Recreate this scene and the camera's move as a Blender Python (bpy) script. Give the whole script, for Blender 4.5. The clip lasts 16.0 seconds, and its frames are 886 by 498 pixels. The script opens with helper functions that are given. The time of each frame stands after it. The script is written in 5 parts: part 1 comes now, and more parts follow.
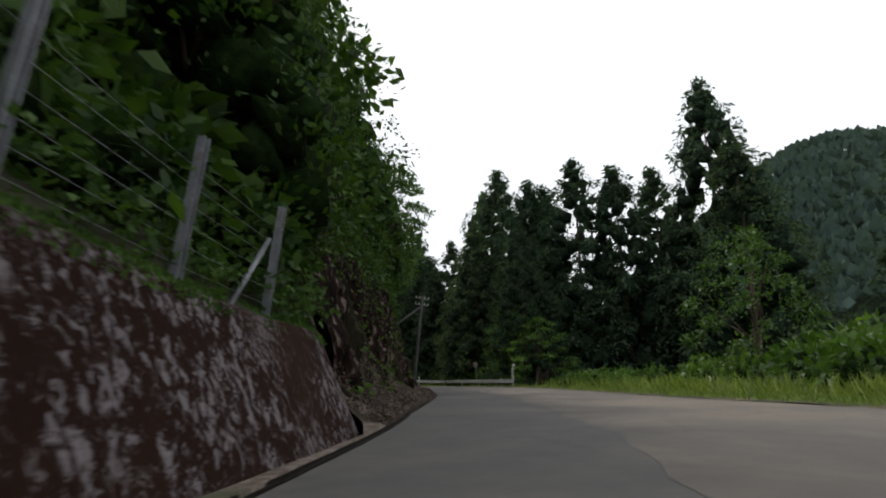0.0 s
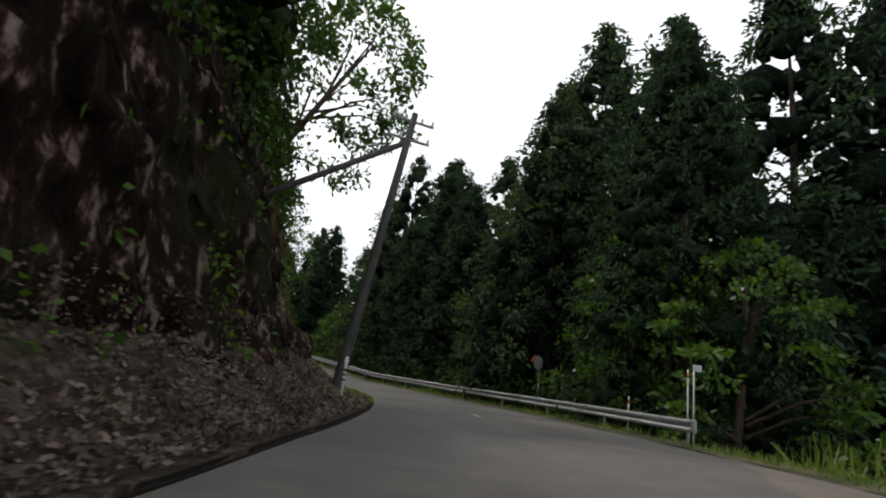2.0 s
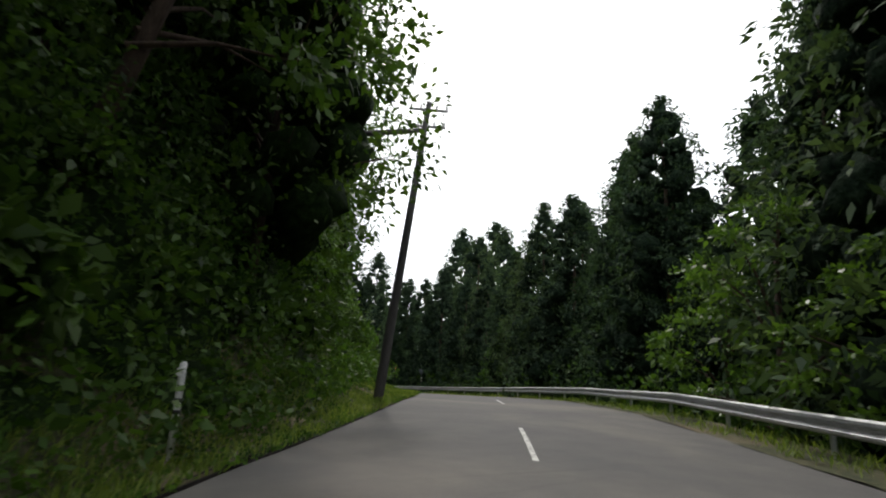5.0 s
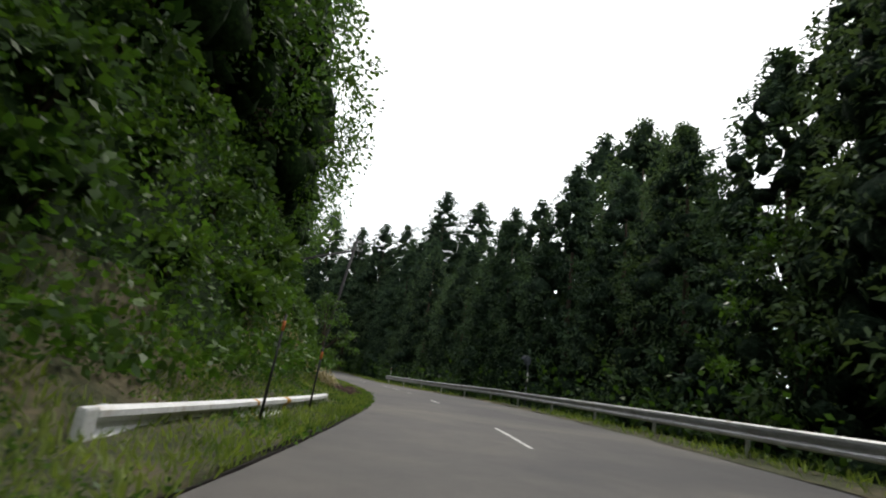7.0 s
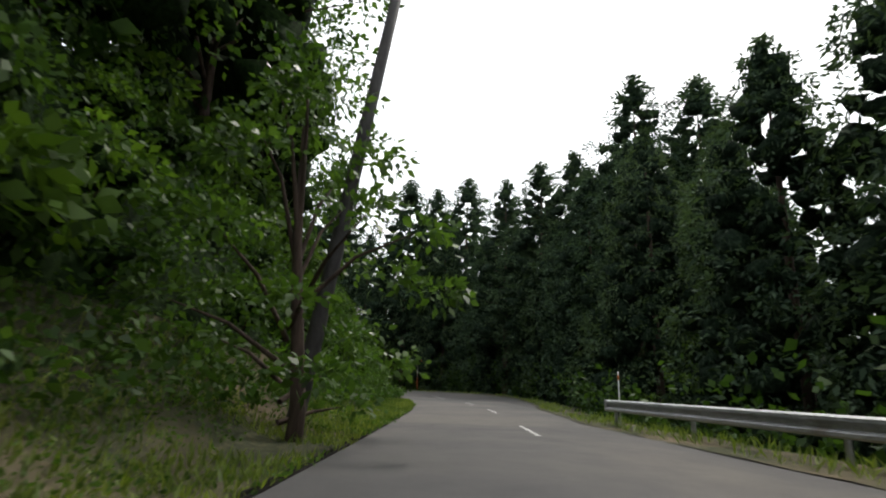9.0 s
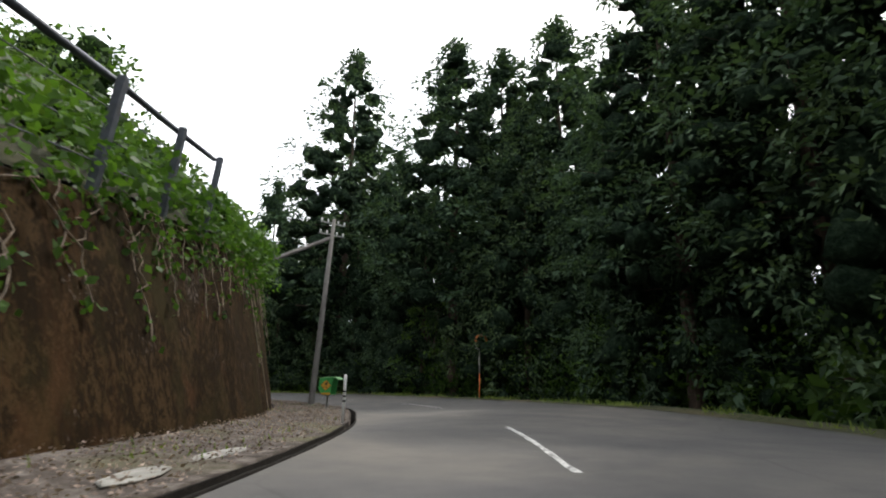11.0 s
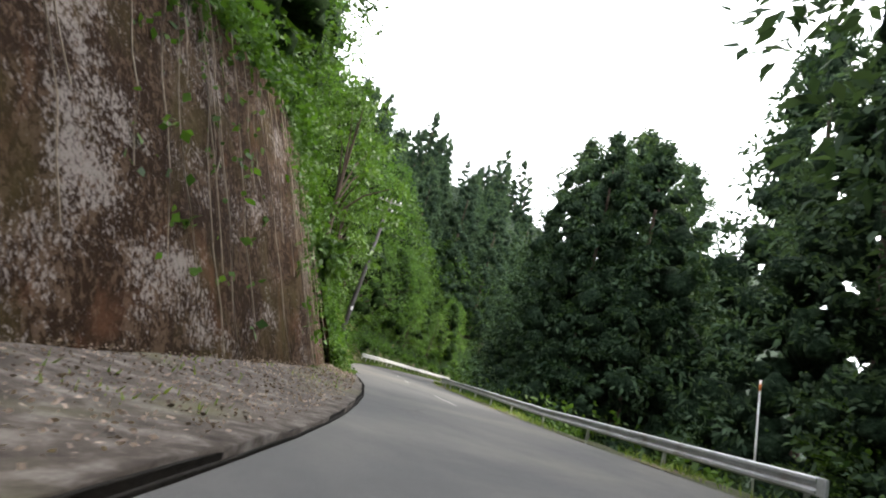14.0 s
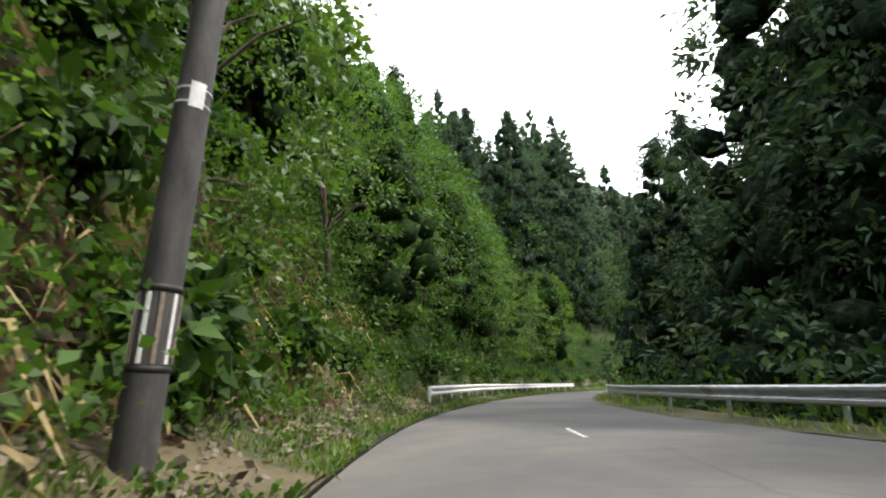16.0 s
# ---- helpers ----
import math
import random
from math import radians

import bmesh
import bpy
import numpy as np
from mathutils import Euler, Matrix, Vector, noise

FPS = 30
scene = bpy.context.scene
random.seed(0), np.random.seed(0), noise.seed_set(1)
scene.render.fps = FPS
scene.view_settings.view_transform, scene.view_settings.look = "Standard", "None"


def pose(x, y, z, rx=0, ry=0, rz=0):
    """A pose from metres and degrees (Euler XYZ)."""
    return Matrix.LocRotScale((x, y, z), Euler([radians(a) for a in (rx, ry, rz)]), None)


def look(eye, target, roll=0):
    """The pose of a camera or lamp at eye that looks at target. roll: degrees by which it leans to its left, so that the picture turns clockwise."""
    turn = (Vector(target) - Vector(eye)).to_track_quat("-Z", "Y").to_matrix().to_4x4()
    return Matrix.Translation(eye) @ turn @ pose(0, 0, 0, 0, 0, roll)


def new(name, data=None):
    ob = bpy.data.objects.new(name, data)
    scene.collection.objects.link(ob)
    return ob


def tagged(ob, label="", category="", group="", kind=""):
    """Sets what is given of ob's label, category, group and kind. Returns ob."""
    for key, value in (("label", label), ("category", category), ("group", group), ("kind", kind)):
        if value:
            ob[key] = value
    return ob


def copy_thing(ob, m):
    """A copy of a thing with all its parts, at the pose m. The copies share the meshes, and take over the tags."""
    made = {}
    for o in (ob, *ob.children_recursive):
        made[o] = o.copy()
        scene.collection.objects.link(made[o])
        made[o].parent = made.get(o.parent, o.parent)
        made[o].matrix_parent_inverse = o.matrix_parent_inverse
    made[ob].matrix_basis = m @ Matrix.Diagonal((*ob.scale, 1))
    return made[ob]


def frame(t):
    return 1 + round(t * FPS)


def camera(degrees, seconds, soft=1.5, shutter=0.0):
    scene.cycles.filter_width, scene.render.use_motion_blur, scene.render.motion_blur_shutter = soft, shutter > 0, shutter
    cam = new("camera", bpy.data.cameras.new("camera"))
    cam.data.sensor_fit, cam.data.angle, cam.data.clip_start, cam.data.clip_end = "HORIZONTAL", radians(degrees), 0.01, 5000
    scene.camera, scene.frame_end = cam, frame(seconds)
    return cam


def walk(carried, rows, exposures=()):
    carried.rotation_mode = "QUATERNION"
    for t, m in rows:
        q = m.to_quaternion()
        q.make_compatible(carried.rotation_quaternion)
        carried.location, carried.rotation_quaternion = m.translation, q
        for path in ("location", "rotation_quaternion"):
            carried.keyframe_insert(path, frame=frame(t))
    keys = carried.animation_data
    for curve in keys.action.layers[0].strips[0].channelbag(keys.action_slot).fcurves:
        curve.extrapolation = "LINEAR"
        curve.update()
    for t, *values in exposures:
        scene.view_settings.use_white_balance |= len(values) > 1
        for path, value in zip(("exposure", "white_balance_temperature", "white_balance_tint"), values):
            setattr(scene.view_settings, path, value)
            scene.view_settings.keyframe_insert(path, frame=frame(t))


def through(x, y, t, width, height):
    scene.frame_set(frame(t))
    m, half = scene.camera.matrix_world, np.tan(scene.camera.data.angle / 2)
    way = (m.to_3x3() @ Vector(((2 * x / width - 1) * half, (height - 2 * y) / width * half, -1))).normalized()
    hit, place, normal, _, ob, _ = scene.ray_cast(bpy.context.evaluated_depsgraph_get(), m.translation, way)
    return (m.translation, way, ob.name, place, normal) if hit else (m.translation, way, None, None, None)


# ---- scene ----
cam = camera(81.7, 16.0, soft=2.0, shutter=0.07)
PATH = [
    (0, (2.715, 1.676, 0.884), (2.545, 3.607, 1.378), -1.1),
    (0.5, (3.054, 13.186, 0.976), (2.846, 15.112, 1.474), -1.4),
    (1, (2.284, 23.091, 0.958), (2.049, 25.016, 1.449), 0.2),
    (1.5, (1.344, 32.464, 0.914), (1.077, 34.383, 1.407), 0.9),
    (2, (0.228, 41.151, 0.912), (-0.146, 43.052, 1.41), 7.5),
    (2.5, (-0.753, 49.165, 1.0), (-1.475, 50.969, 1.474), 11.6),
    (3, (-2.956, 56.911, 0.872), (-3.871, 58.619, 1.349), 11.1),
    (3.5, (-5.748, 63.295, 0.914), (-6.828, 64.888, 1.425), 10.6),
    (4, (-9.109, 69.032, 0.864), (-10.321, 70.511, 1.404), 8.4),
    (6.5, (-35.505, 99.285, 2.431), (-37.138, 100.322, 2.939), 3.8),
    (7, (-43.125, 104.445, 2.412), (-44.826, 105.373, 2.908), 7.5),
    (7.5, (-50.47, 108.893, 2.505), (-52.278, 109.598, 2.991), 9.4),
    (8, (-58.069, 112.497, 2.304), (-59.93, 113.038, 2.798), 7.7),
    (8.5, (-66.493, 115.451, 2.42), (-68.377, 115.881, 2.932), 4.6),
    (11, (-113.682, 124.898, 2.457), (-115.611, 124.943, 2.984), 1.1),
    (11.5, (-121.818, 125.284, 2.436), (-123.742, 125.176, 2.969), 4.8),
    (12, (-129.578, 124.798, 2.466), (-131.462, 124.36, 2.974), 14.5),
    (12.5, (-136.16, 122.941, 2.532), (-137.95, 122.17, 2.981), 16.7),
    (13, (-143.717, 119.621, 2.518), (-145.341, 118.546, 2.97), 19.7),
    (13.5, (-150.922, 114.768, 2.484), (-152.337, 113.429, 2.938), 18.6),
    (14, (-156.916, 109.971, 2.373), (-158.08, 108.412, 2.837), 16.1),
    (14.5, (-161.02, 105.286, 2.324), (-161.982, 103.598, 2.8), 11.7),
    (15, (-165.098, 98.686, 2.324), (-166.086, 97.024, 2.835), -1.3),
    (15.5, (-168.966, 91.968, 2.433), (-169.937, 90.294, 2.937), -0.6),
    (16, (-172.463, 85.781, 2.36), (-173.478, 84.137, 2.877), -1.1),
]
walk(cam, [(t, look(eye, target, roll)) for t, eye, target, roll in PATH],
     exposures=[(0.0, -0.42), (1.0, -0.3), (2.0, -0.42), (4.0, -0.05), (6.5, 0.1), (8.5, 0.1), (11.0, 0.6), (12.0, 1.1), (12.5, 1.3), (13.5, 1.5), (14.5, 1.65), (15.2, 1.6), (16.0, 1.4)])

# ---------------------------------------------------------------- light
world = bpy.data.worlds.new("world")
scene.world = world
world.use_nodes = True
wn, wl = world.node_tree.nodes, world.node_tree.links
sky = wn.new("ShaderNodeTexSky")
sky.sky_type = "NISHITA"
sky.sun_disc = False
SUN_ELEV, SUN_YAW = 56.0, 48.0          # degrees; yaw to the left of +y
sky.sun_elevation = radians(SUN_ELEV)
sky.sun_rotation = radians(-SUN_YAW)
sky.air_density, sky.dust_density, sky.ozone_density = 1.0, 6.0, 1.0
cloud = wn.new("ShaderNodeMixRGB")      # thin white overcast in front of the sky
cloud.inputs[0].default_value = 0.8
cloud.inputs[2].default_value = (15.5, 15.9, 16.4, 1)
bg = wn["Background"]
bg.inputs[1].default_value = 0.12
wl.new(sky.outputs[0], cloud.inputs[1])
wl.new(cloud.outputs[0], bg.inputs[0])
sun = new("sun", bpy.data.lights.new("sun", "SUN"))
sun.data.energy = 1.8
sun.data.angle = radians(4)
sun.data.color = (1.0, 0.95, 0.87)
_a, _e = radians(SUN_YAW), radians(SUN_ELEV)
sun.matrix_world = look((0, 0, 60), Vector((0, 0, 60)) - Vector((-math.sin(_a) * math.cos(_e), math.cos(_a) * math.cos(_e), math.sin(_e))))

# ---------------------------------------------------------------- materials


def material(name, rough=0.8, metal=0.0):
    m = bpy.data.materials.new(name)
    m.use_nodes = True
    nt = m.node_tree
    b = nt.nodes["Principled BSDF"]
    b.inputs["Roughness"].default_value, b.inputs["Metallic"].default_value = rough, metal
    return m, nt, b


def coords(nt, scale=(1, 1, 1), local=False):
    c = nt.nodes.new("ShaderNodeTexCoord") if local else nt.nodes.new("ShaderNodeNewGeometry")
    mp = nt.nodes.new("ShaderNodeMapping")
    mp.inputs["Scale"].default_value = scale
    nt.links.new(c.outputs["Object" if local else "Position"], mp.inputs[0])
    return mp.outputs[0]


def tex_noise(nt, vec, scale, detail=4.0, rough=0.6, distort=0.0):
    n = nt.nodes.new("ShaderNodeTexNoise")
    n.inputs["Scale"].default_value, n.inputs["Detail"].default_value = scale, detail
    n.inputs["Roughness"].default_value, n.inputs["Distortion"].default_value = rough, distort
    nt.links.new(vec, n.inputs["Vector"])
    return n.outputs["Fac"]


def ramp(nt, fac, stops):
    r = nt.nodes.new("ShaderNodeValToRGB")
    e = r.color_ramp.elements
    while len(e) < len(stops):
        e.new(0.5)
    for el, (p, c) in zip(e, stops):
        el.position, el.color = p, (*c, 1) if len(c) == 3 else c
    nt.links.new(fac, r.inputs[0])
    return r.outputs[0]


def mix(nt, fac, a, b, mode="MIX"):
    n = nt.nodes.new("ShaderNodeMixRGB")
    n.blend_type = mode
    for i, v in enumerate((fac, a, b)):
        if hasattr(v, "is_linked"):
            nt.links.new(v, n.inputs[i])
        elif i == 0:
            n.inputs[0].default_value = v
        else:
            n.inputs[i].default_value = (*v, 1)
    return n.outputs[0]


def bump(nt, b, height, strength, dist=0.02):
    n = nt.nodes.new("ShaderNodeBump")
    n.inputs["Strength"].default_value, n.inputs["Distance"].default_value = strength, dist
    nt.links.new(height, n.inputs["Height"])
    nt.links.new(n.outputs[0], b.inputs["Normal"])


def mat_noise(name, stops, scale, rough=0.85, fine=40.0, bumpiness=0.5, big=None, stretch=(1, 1, 1), dist=0.03, metal=0.0, spec=0.3):
    """Two scales of variation between the stops, and fine relief."""
    m, nt, b = material(name, rough, metal)
    v = coords(nt, stretch)
    f1 = tex_noise(nt, v, scale, 6, 0.65)
    col = ramp(nt, f1, stops)
    f2 = tex_noise(nt, v, fine, 4, 0.7)
    col = mix(nt, 0.5, col, ramp(nt, f2, [(0.3, (0.45, 0.45, 0.45)), (0.7, (1.0, 1.0, 1.0))]), "MULTIPLY")
    if big:
        f3 = tex_noise(nt, v, big[0], 3, 0.5)
        col = mix(nt, ramp(nt, f3, [(big[1], (0, 0, 0)), (big[2], (1, 1, 1))]), col, big[3])
    nt.links.new(col, b.inputs["Base Color"])
    b.inputs["Specular IOR Level"].default_value = spec
    if bumpiness:
        bump(nt, b, mix(nt, 0.5, f1, f2, "ADD"), bumpiness, dist)
    return m


def mat_leaf(name, dark, light, gloss=0.45, through=0.35, patch=0.9, shine=0.3):
    m, nt, b = material(name, gloss)
    geo = nt.nodes.new("ShaderNodeNewGeometry")
    info = nt.nodes.new("ShaderNodeObjectInfo")
    drift = tex_noise(nt, coords(nt), patch, 3, 0.6)
    c1 = ramp(nt, mix(nt, 0.5, geo.outputs["Random Per Island"], ramp(nt, drift, [(0.36, (0, 0, 0)), (0.64, (1, 1, 1))])), [(0.05, dark), (0.95, light)])
    tint = ramp(nt, info.outputs["Random"], [(0.0, (0.72, 0.78, 0.7)), (0.5, (1, 1, 1)), (1.0, (1.15, 1.08, 0.82))])
    col = mix(nt, 1.0, c1, tint, "MULTIPLY")
    nt.links.new(col, b.inputs["Base Color"])
    b.inputs["Specular IOR Level"].default_value = shine
    tr = nt.nodes.new("ShaderNodeBsdfTranslucent")
    nt.links.new(mix(nt, 1.0, col, (1.25, 1.35, 0.55), "MULTIPLY"), tr.inputs[0])
    ms = nt.nodes.new("ShaderNodeMixShader")
    ms.inputs[0].default_value = through
    nt.links.new(b.outputs[0], ms.inputs[1])
    nt.links.new(tr.outputs[0], ms.inputs[2])
    nt.links.new(ms.outputs[0], nt.nodes["Material Output"].inputs[0])
    return m


def mat_asphalt(name, tint):
    m, nt, b = material(name, 0.82)
    v = coords(nt)
    grit = tex_noise(nt, v, 90, 3, 0.8)
    mid = tex_noise(nt, v, 1.6, 6, 0.7)
    big = tex_noise(nt, v, 0.16, 4, 0.6, 0.6)
    col = ramp(nt, big, [(p, tuple(k * c for c, k in zip(q, tint))) for p, q in ((0.36, (0.062, 0.061, 0.062)), (0.5, (0.088, 0.084, 0.080)), (0.64, (0.122, 0.112, 0.100)))])
    col = mix(nt, 0.55, col, ramp(nt, mid, [(0.3, (0.62, 0.62, 0.63)), (0.7, (1.1, 1.08, 1.05))]), "MULTIPLY")
    col = mix(nt, 0.6, col, ramp(nt, grit, [(0.3, (0.5, 0.5, 0.5)), (0.72, (1.3, 1.28, 1.25))]), "MULTIPLY")
    crack = nt.nodes.new("ShaderNodeTexVoronoi")
    crack.feature = "DISTANCE_TO_EDGE"
    crack.inputs["Scale"].default_value = 0.33
    wob = mix(nt, 0.18, v, tex_noise(nt, v, 2.2, 4, 0.7), "ADD")
    nt.links.new(wob, crack.inputs["Vector"])
    cr = ramp(nt, crack.outputs["Distance"], [(0.0, (0.45, 0.45, 0.45)), (0.012, (1, 1, 1))])
    col = mix(nt, ramp(nt, tex_noise(nt, v, 0.09, 2, 0.5), [(0.5, (0, 0, 0)), (0.62, (0.8, 0.8, 0.8))]), col, mix(nt, 1.0, col, cr, "MULTIPLY"))
    nt.links.new(col, b.inputs["Base Color"])
    b.inputs["Specular IOR Level"].default_value = 0.35
    bump(nt, b, grit, 0.45, 0.006)
    return m


ASPHALT = mat_asphalt("asphalt", (1, 1, 1))
ASPHALT_OLD = mat_asphalt("old_asphalt", (1.36, 1.25, 1.13))
PAINT = mat_noise("road_paint", [(0.42, (0.16, 0.155, 0.15)), (0.52, (0.62, 0.61, 0.58))], 9, 0.7, 60, 0.2, dist=0.003)
# darker litter for the stretch before station 56
DARKLITTER = mat_noise("dark_leaf_litter", [(0.3, (0.018, 0.012, 0.009)), (0.5, (0.05, 0.035, 0.027)), (0.68, (0.13, 0.10, 0.085))], 6.0, 0.9, 30, 1.0, (0.5, 0.55, 0.7, (0.03, 0.034, 0.016)), dist=0.06, spec=0.1)
LITTER = mat_noise("leaf_litter_soil", [(0.3, (0.06, 0.042, 0.032)), (0.5, (0.155, 0.118, 0.095)), (0.68, (0.31, 0.25, 0.21))], 5.0, 0.95, 26, 0.9, (0.5, 0.5, 0.68, (0.055, 0.07, 0.03)), dist=0.06)
GRASSY = mat_noise("grassy_soil", [(0.32, (0.018, 0.022, 0.009)), (0.5, (0.045, 0.052, 0.02)), (0.68, (0.11, 0.095, 0.05))], 7.0, 0.95, 30, 0.8, (0.35, 0.52, 0.7, (0.13, 0.10, 0.06)), dist=0.05)
FOREST = mat_noise("forest_floor", [(0.3, (0.018, 0.018, 0.01)), (0.6, (0.05, 0.05, 0.022)), (0.75, (0.075, 0.06, 0.035))], 1.4, 0.95, 12, 0.7, dist=0.1)
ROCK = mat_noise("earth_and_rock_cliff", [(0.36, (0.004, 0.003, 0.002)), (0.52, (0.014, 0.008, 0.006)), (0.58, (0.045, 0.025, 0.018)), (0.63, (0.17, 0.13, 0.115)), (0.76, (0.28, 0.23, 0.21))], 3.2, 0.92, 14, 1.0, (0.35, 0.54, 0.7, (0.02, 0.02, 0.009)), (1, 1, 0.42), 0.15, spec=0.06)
MOSSROCK = mat_noise("mossy_cliff", [(0.34, (0.007, 0.005, 0.004)), (0.5, (0.032, 0.021, 0.012)), (0.62, (0.085, 0.06, 0.03)), (0.76, (0.22, 0.18, 0.13))], 2.0, 0.95, 15, 1.0, (0.6, 0.48, 0.66, (0.085, 0.072, 0.023)), (1, 1, 0.35), 0.12, spec=0.06)


def mat_wall(name, base, dark, moss, cut, stretch=0.45, rust=None, fleck=None, scale=6.5, rare=0.548):
    m, nt, b = material(name, 0.92)
    v = coords(nt, (1, 1, stretch))
    f1 = tex_noise(nt, v, scale, 9, 0.78, 0.5)
    f2 = tex_noise(nt, v, 0.55, 4, 0.6, 0.3)
    f3 = tex_noise(nt, v, 34, 5, 0.8)
    f5 = tex_noise(nt, v, 1.6, 5, 0.65, 0.3)
    patch = mix(nt, 0.3, f1, f5)
    col = mix(nt, ramp(nt, patch, [(cut, (0, 0, 0)), (cut + 0.045, (1, 1, 1))]), dark, base)
    col = mix(nt, ramp(nt, f2, [(0.5, (0, 0, 0)), (0.66, (0.8, 0.8, 0.8))]), col, moss)
    if rust:
        f4 = tex_noise(nt, coords(nt, (1, 1, 0.6)), 0.4, 5, 0.65, 0.6)
        col = mix(nt, ramp(nt, f4, [(0.56, (0, 0, 0)), (0.7, (0.7, 0.7, 0.7))]), col, rust)
    if fleck:
        f6 = tex_noise(nt, coords(nt, (1, 1, 0.7)), 13.0, 7, 0.8, 0.2)
        f7 = tex_noise(nt, coords(nt, (1, 1, 1.6)), 0.45, 4, 0.6)
        col = mix(nt, ramp(nt, mix(nt, 0.45, f6, f7), [(rare, (0, 0, 0)), (rare + 0.037, (0.75, 0.75, 0.75))]), col, fleck)
    col = mix(nt, 0.6, col, ramp(nt, f3, [(0.3, (0.4, 0.4, 0.4)), (0.7, (1.2, 1.2, 1.2))]), "MULTIPLY")
    nt.links.new(col, b.inputs["Base Color"])
    b.inputs["Specular IOR Level"].default_value = 0.06
    bump(nt, b, mix(nt, 0.5, f1, f3, "ADD"), 0.7, 0.03)
    return m


WALL_PALE = mat_wall("blotched_concrete", (0.19, 0.165, 0.17), (0.022, 0.011, 0.008), (0.03, 0.016, 0.010), 0.515, 0.6, None, (0.17, 0.145, 0.145), 8.0, 0.555)
WALL_BROWN = mat_wall("brown_stained_concrete", (0.048, 0.029, 0.013), (0.015, 0.009, 0.004), (0.030, 0.024, 0.009), 0.5, 0.6, (0.082, 0.039, 0.018), (0.17, 0.14, 0.12), 8.0, 0.585)
WALL_BLOTCH = mat_wall("blotched_brown_concrete", (0.084, 0.055, 0.035), (0.022, 0.012, 0.007), (0.05, 0.038, 0.014), 0.5, 0.6, (0.125, 0.058, 0.031), (0.30, 0.26, 0.24), 8.0, 0.54)
SOIL = mat_noise("dry_stony_soil", [(0.3, (0.025, 0.018, 0.014)), (0.5, (0.075, 0.06, 0.05)), (0.7, (0.21, 0.185, 0.165))], 3.2, 0.95, 80, 1.0, (0.5, 0.55, 0.7, (0.08, 0.075, 0.04)), dist=0.012)
CONCRETE = mat_noise("weathered_concrete", [(0.3, (0.16, 0.15, 0.135)), (0.6, (0.33, 0.32, 0.29)), (0.75, (0.42, 0.41, 0.38))], 4, 0.9, 50, 0.4, (0.8, 0.52, 0.7, (0.07, 0.075, 0.04)), dist=0.01)
# near-black colour stands in for the shade of the deep slot
DITCH = mat_noise("shade_dark_ditch", [(0.3, (0.005, 0.004, 0.003)), (0.7, (0.016, 0.013, 0.010))], 6, 0.8, 30, 0.6, spec=0.1)
POLE = mat_noise("pole_concrete", [(0.3, (0.10, 0.092, 0.086)), (0.7, (0.18, 0.168, 0.158))], 5, 0.8, 70, 0.25, (1.2, 0.55, 0.75, (0.12, 0.12, 0.09)), (1, 1, 0.4), 0.008)
DARKPOLE = mat_noise("dark_pole", [(0.3, (0.035, 0.033, 0.033)), (0.7, (0.085, 0.08, 0.078))], 6, 0.75, 60, 0.25, None, (1, 1, 0.3), 0.006)
GALV = mat_noise("galvanised_steel", [(0.3, (0.36, 0.37, 0.38)), (0.6, (0.52, 0.53, 0.54)), (0.75, (0.6, 0.61, 0.62))], 3, 0.42, 30, 0.15, (1.1, 0.6, 0.75, (0.22, 0.2, 0.17)), (1, 1, 1), 0.004, 0.7, 0.5)
WHITE = mat_noise("white_paint", [(0.3, (0.62, 0.62, 0.6)), (0.6, (0.78, 0.78, 0.77))], 3, 0.5, 30, 0.1, (2.0, 0.66, 0.75, (0.35, 0.29, 0.22)), dist=0.003)
STEEL = mat_noise("fence_steel", [(0.3, (0.16, 0.165, 0.175)), (0.7, (0.3, 0.31, 0.33))], 5, 0.5, 40, 0.15, (2.0, 0.6, 0.75, (0.16, 0.1, 0.07)), metal=0.4)
BARK = mat_noise("cedar_bark", [(0.3, (0.03, 0.02, 0.015)), (0.7, (0.10, 0.07, 0.052))], 8, 0.95, 40, 0.8, None, (1, 1, 0.15), 0.03)
TWIG = mat_noise("dry_twig", [(0.3, (0.14, 0.105, 0.075)), (0.7, (0.33, 0.27, 0.21))], 9, 0.9, 40, 0.3)
GREEN = mat_noise("green_paint", [(0.3, (0.035, 0.23, 0.055)), (0.6, (0.06, 0.34, 0.09))], 3, 0.5, 40, 0.15, (3.0, 0.62, 0.72, (0.13, 0.10, 0.05)), dist=0.004)
GREENTOP = mat_noise("pale_green_paint", [(0.3, (0.2, 0.48, 0.2)), (0.7, (0.32, 0.6, 0.3))], 4, 0.55, 40, 0.15, (3.0, 0.62, 0.72, (0.2, 0.2, 0.1)), dist=0.004)
YELLOW = mat_noise("orange_yellow_paint", [(0.3, (0.42, 0.2, 0.02)), (0.7, (0.6, 0.33, 0.04))], 5, 0.55, 50, 0.1, dist=0.003)
BLACK = mat_noise("black_plastic", [(0.3, (0.012, 0.012, 0.013)), (0.7, (0.03, 0.03, 0.03))], 5, 0.6, 50, 0.1)
ORANGE = mat_noise("orange_enamel", [(0.3, (0.45, 0.12, 0.03)), (0.7, (0.6, 0.19, 0.05))], 6, 0.5, 40, 0.1)
MIRROR = material("convex_mirror", 0.06, 1.0)[0]
DARKSTEEL = mat_noise("dark_blue_grey_steel", [(0.3, (0.045, 0.052, 0.064)), (0.7, (0.09, 0.10, 0.12))], 5, 0.5, 40, 0.15, (2.0, 0.6, 0.75, (0.09, 0.06, 0.045)), metal=0.2)
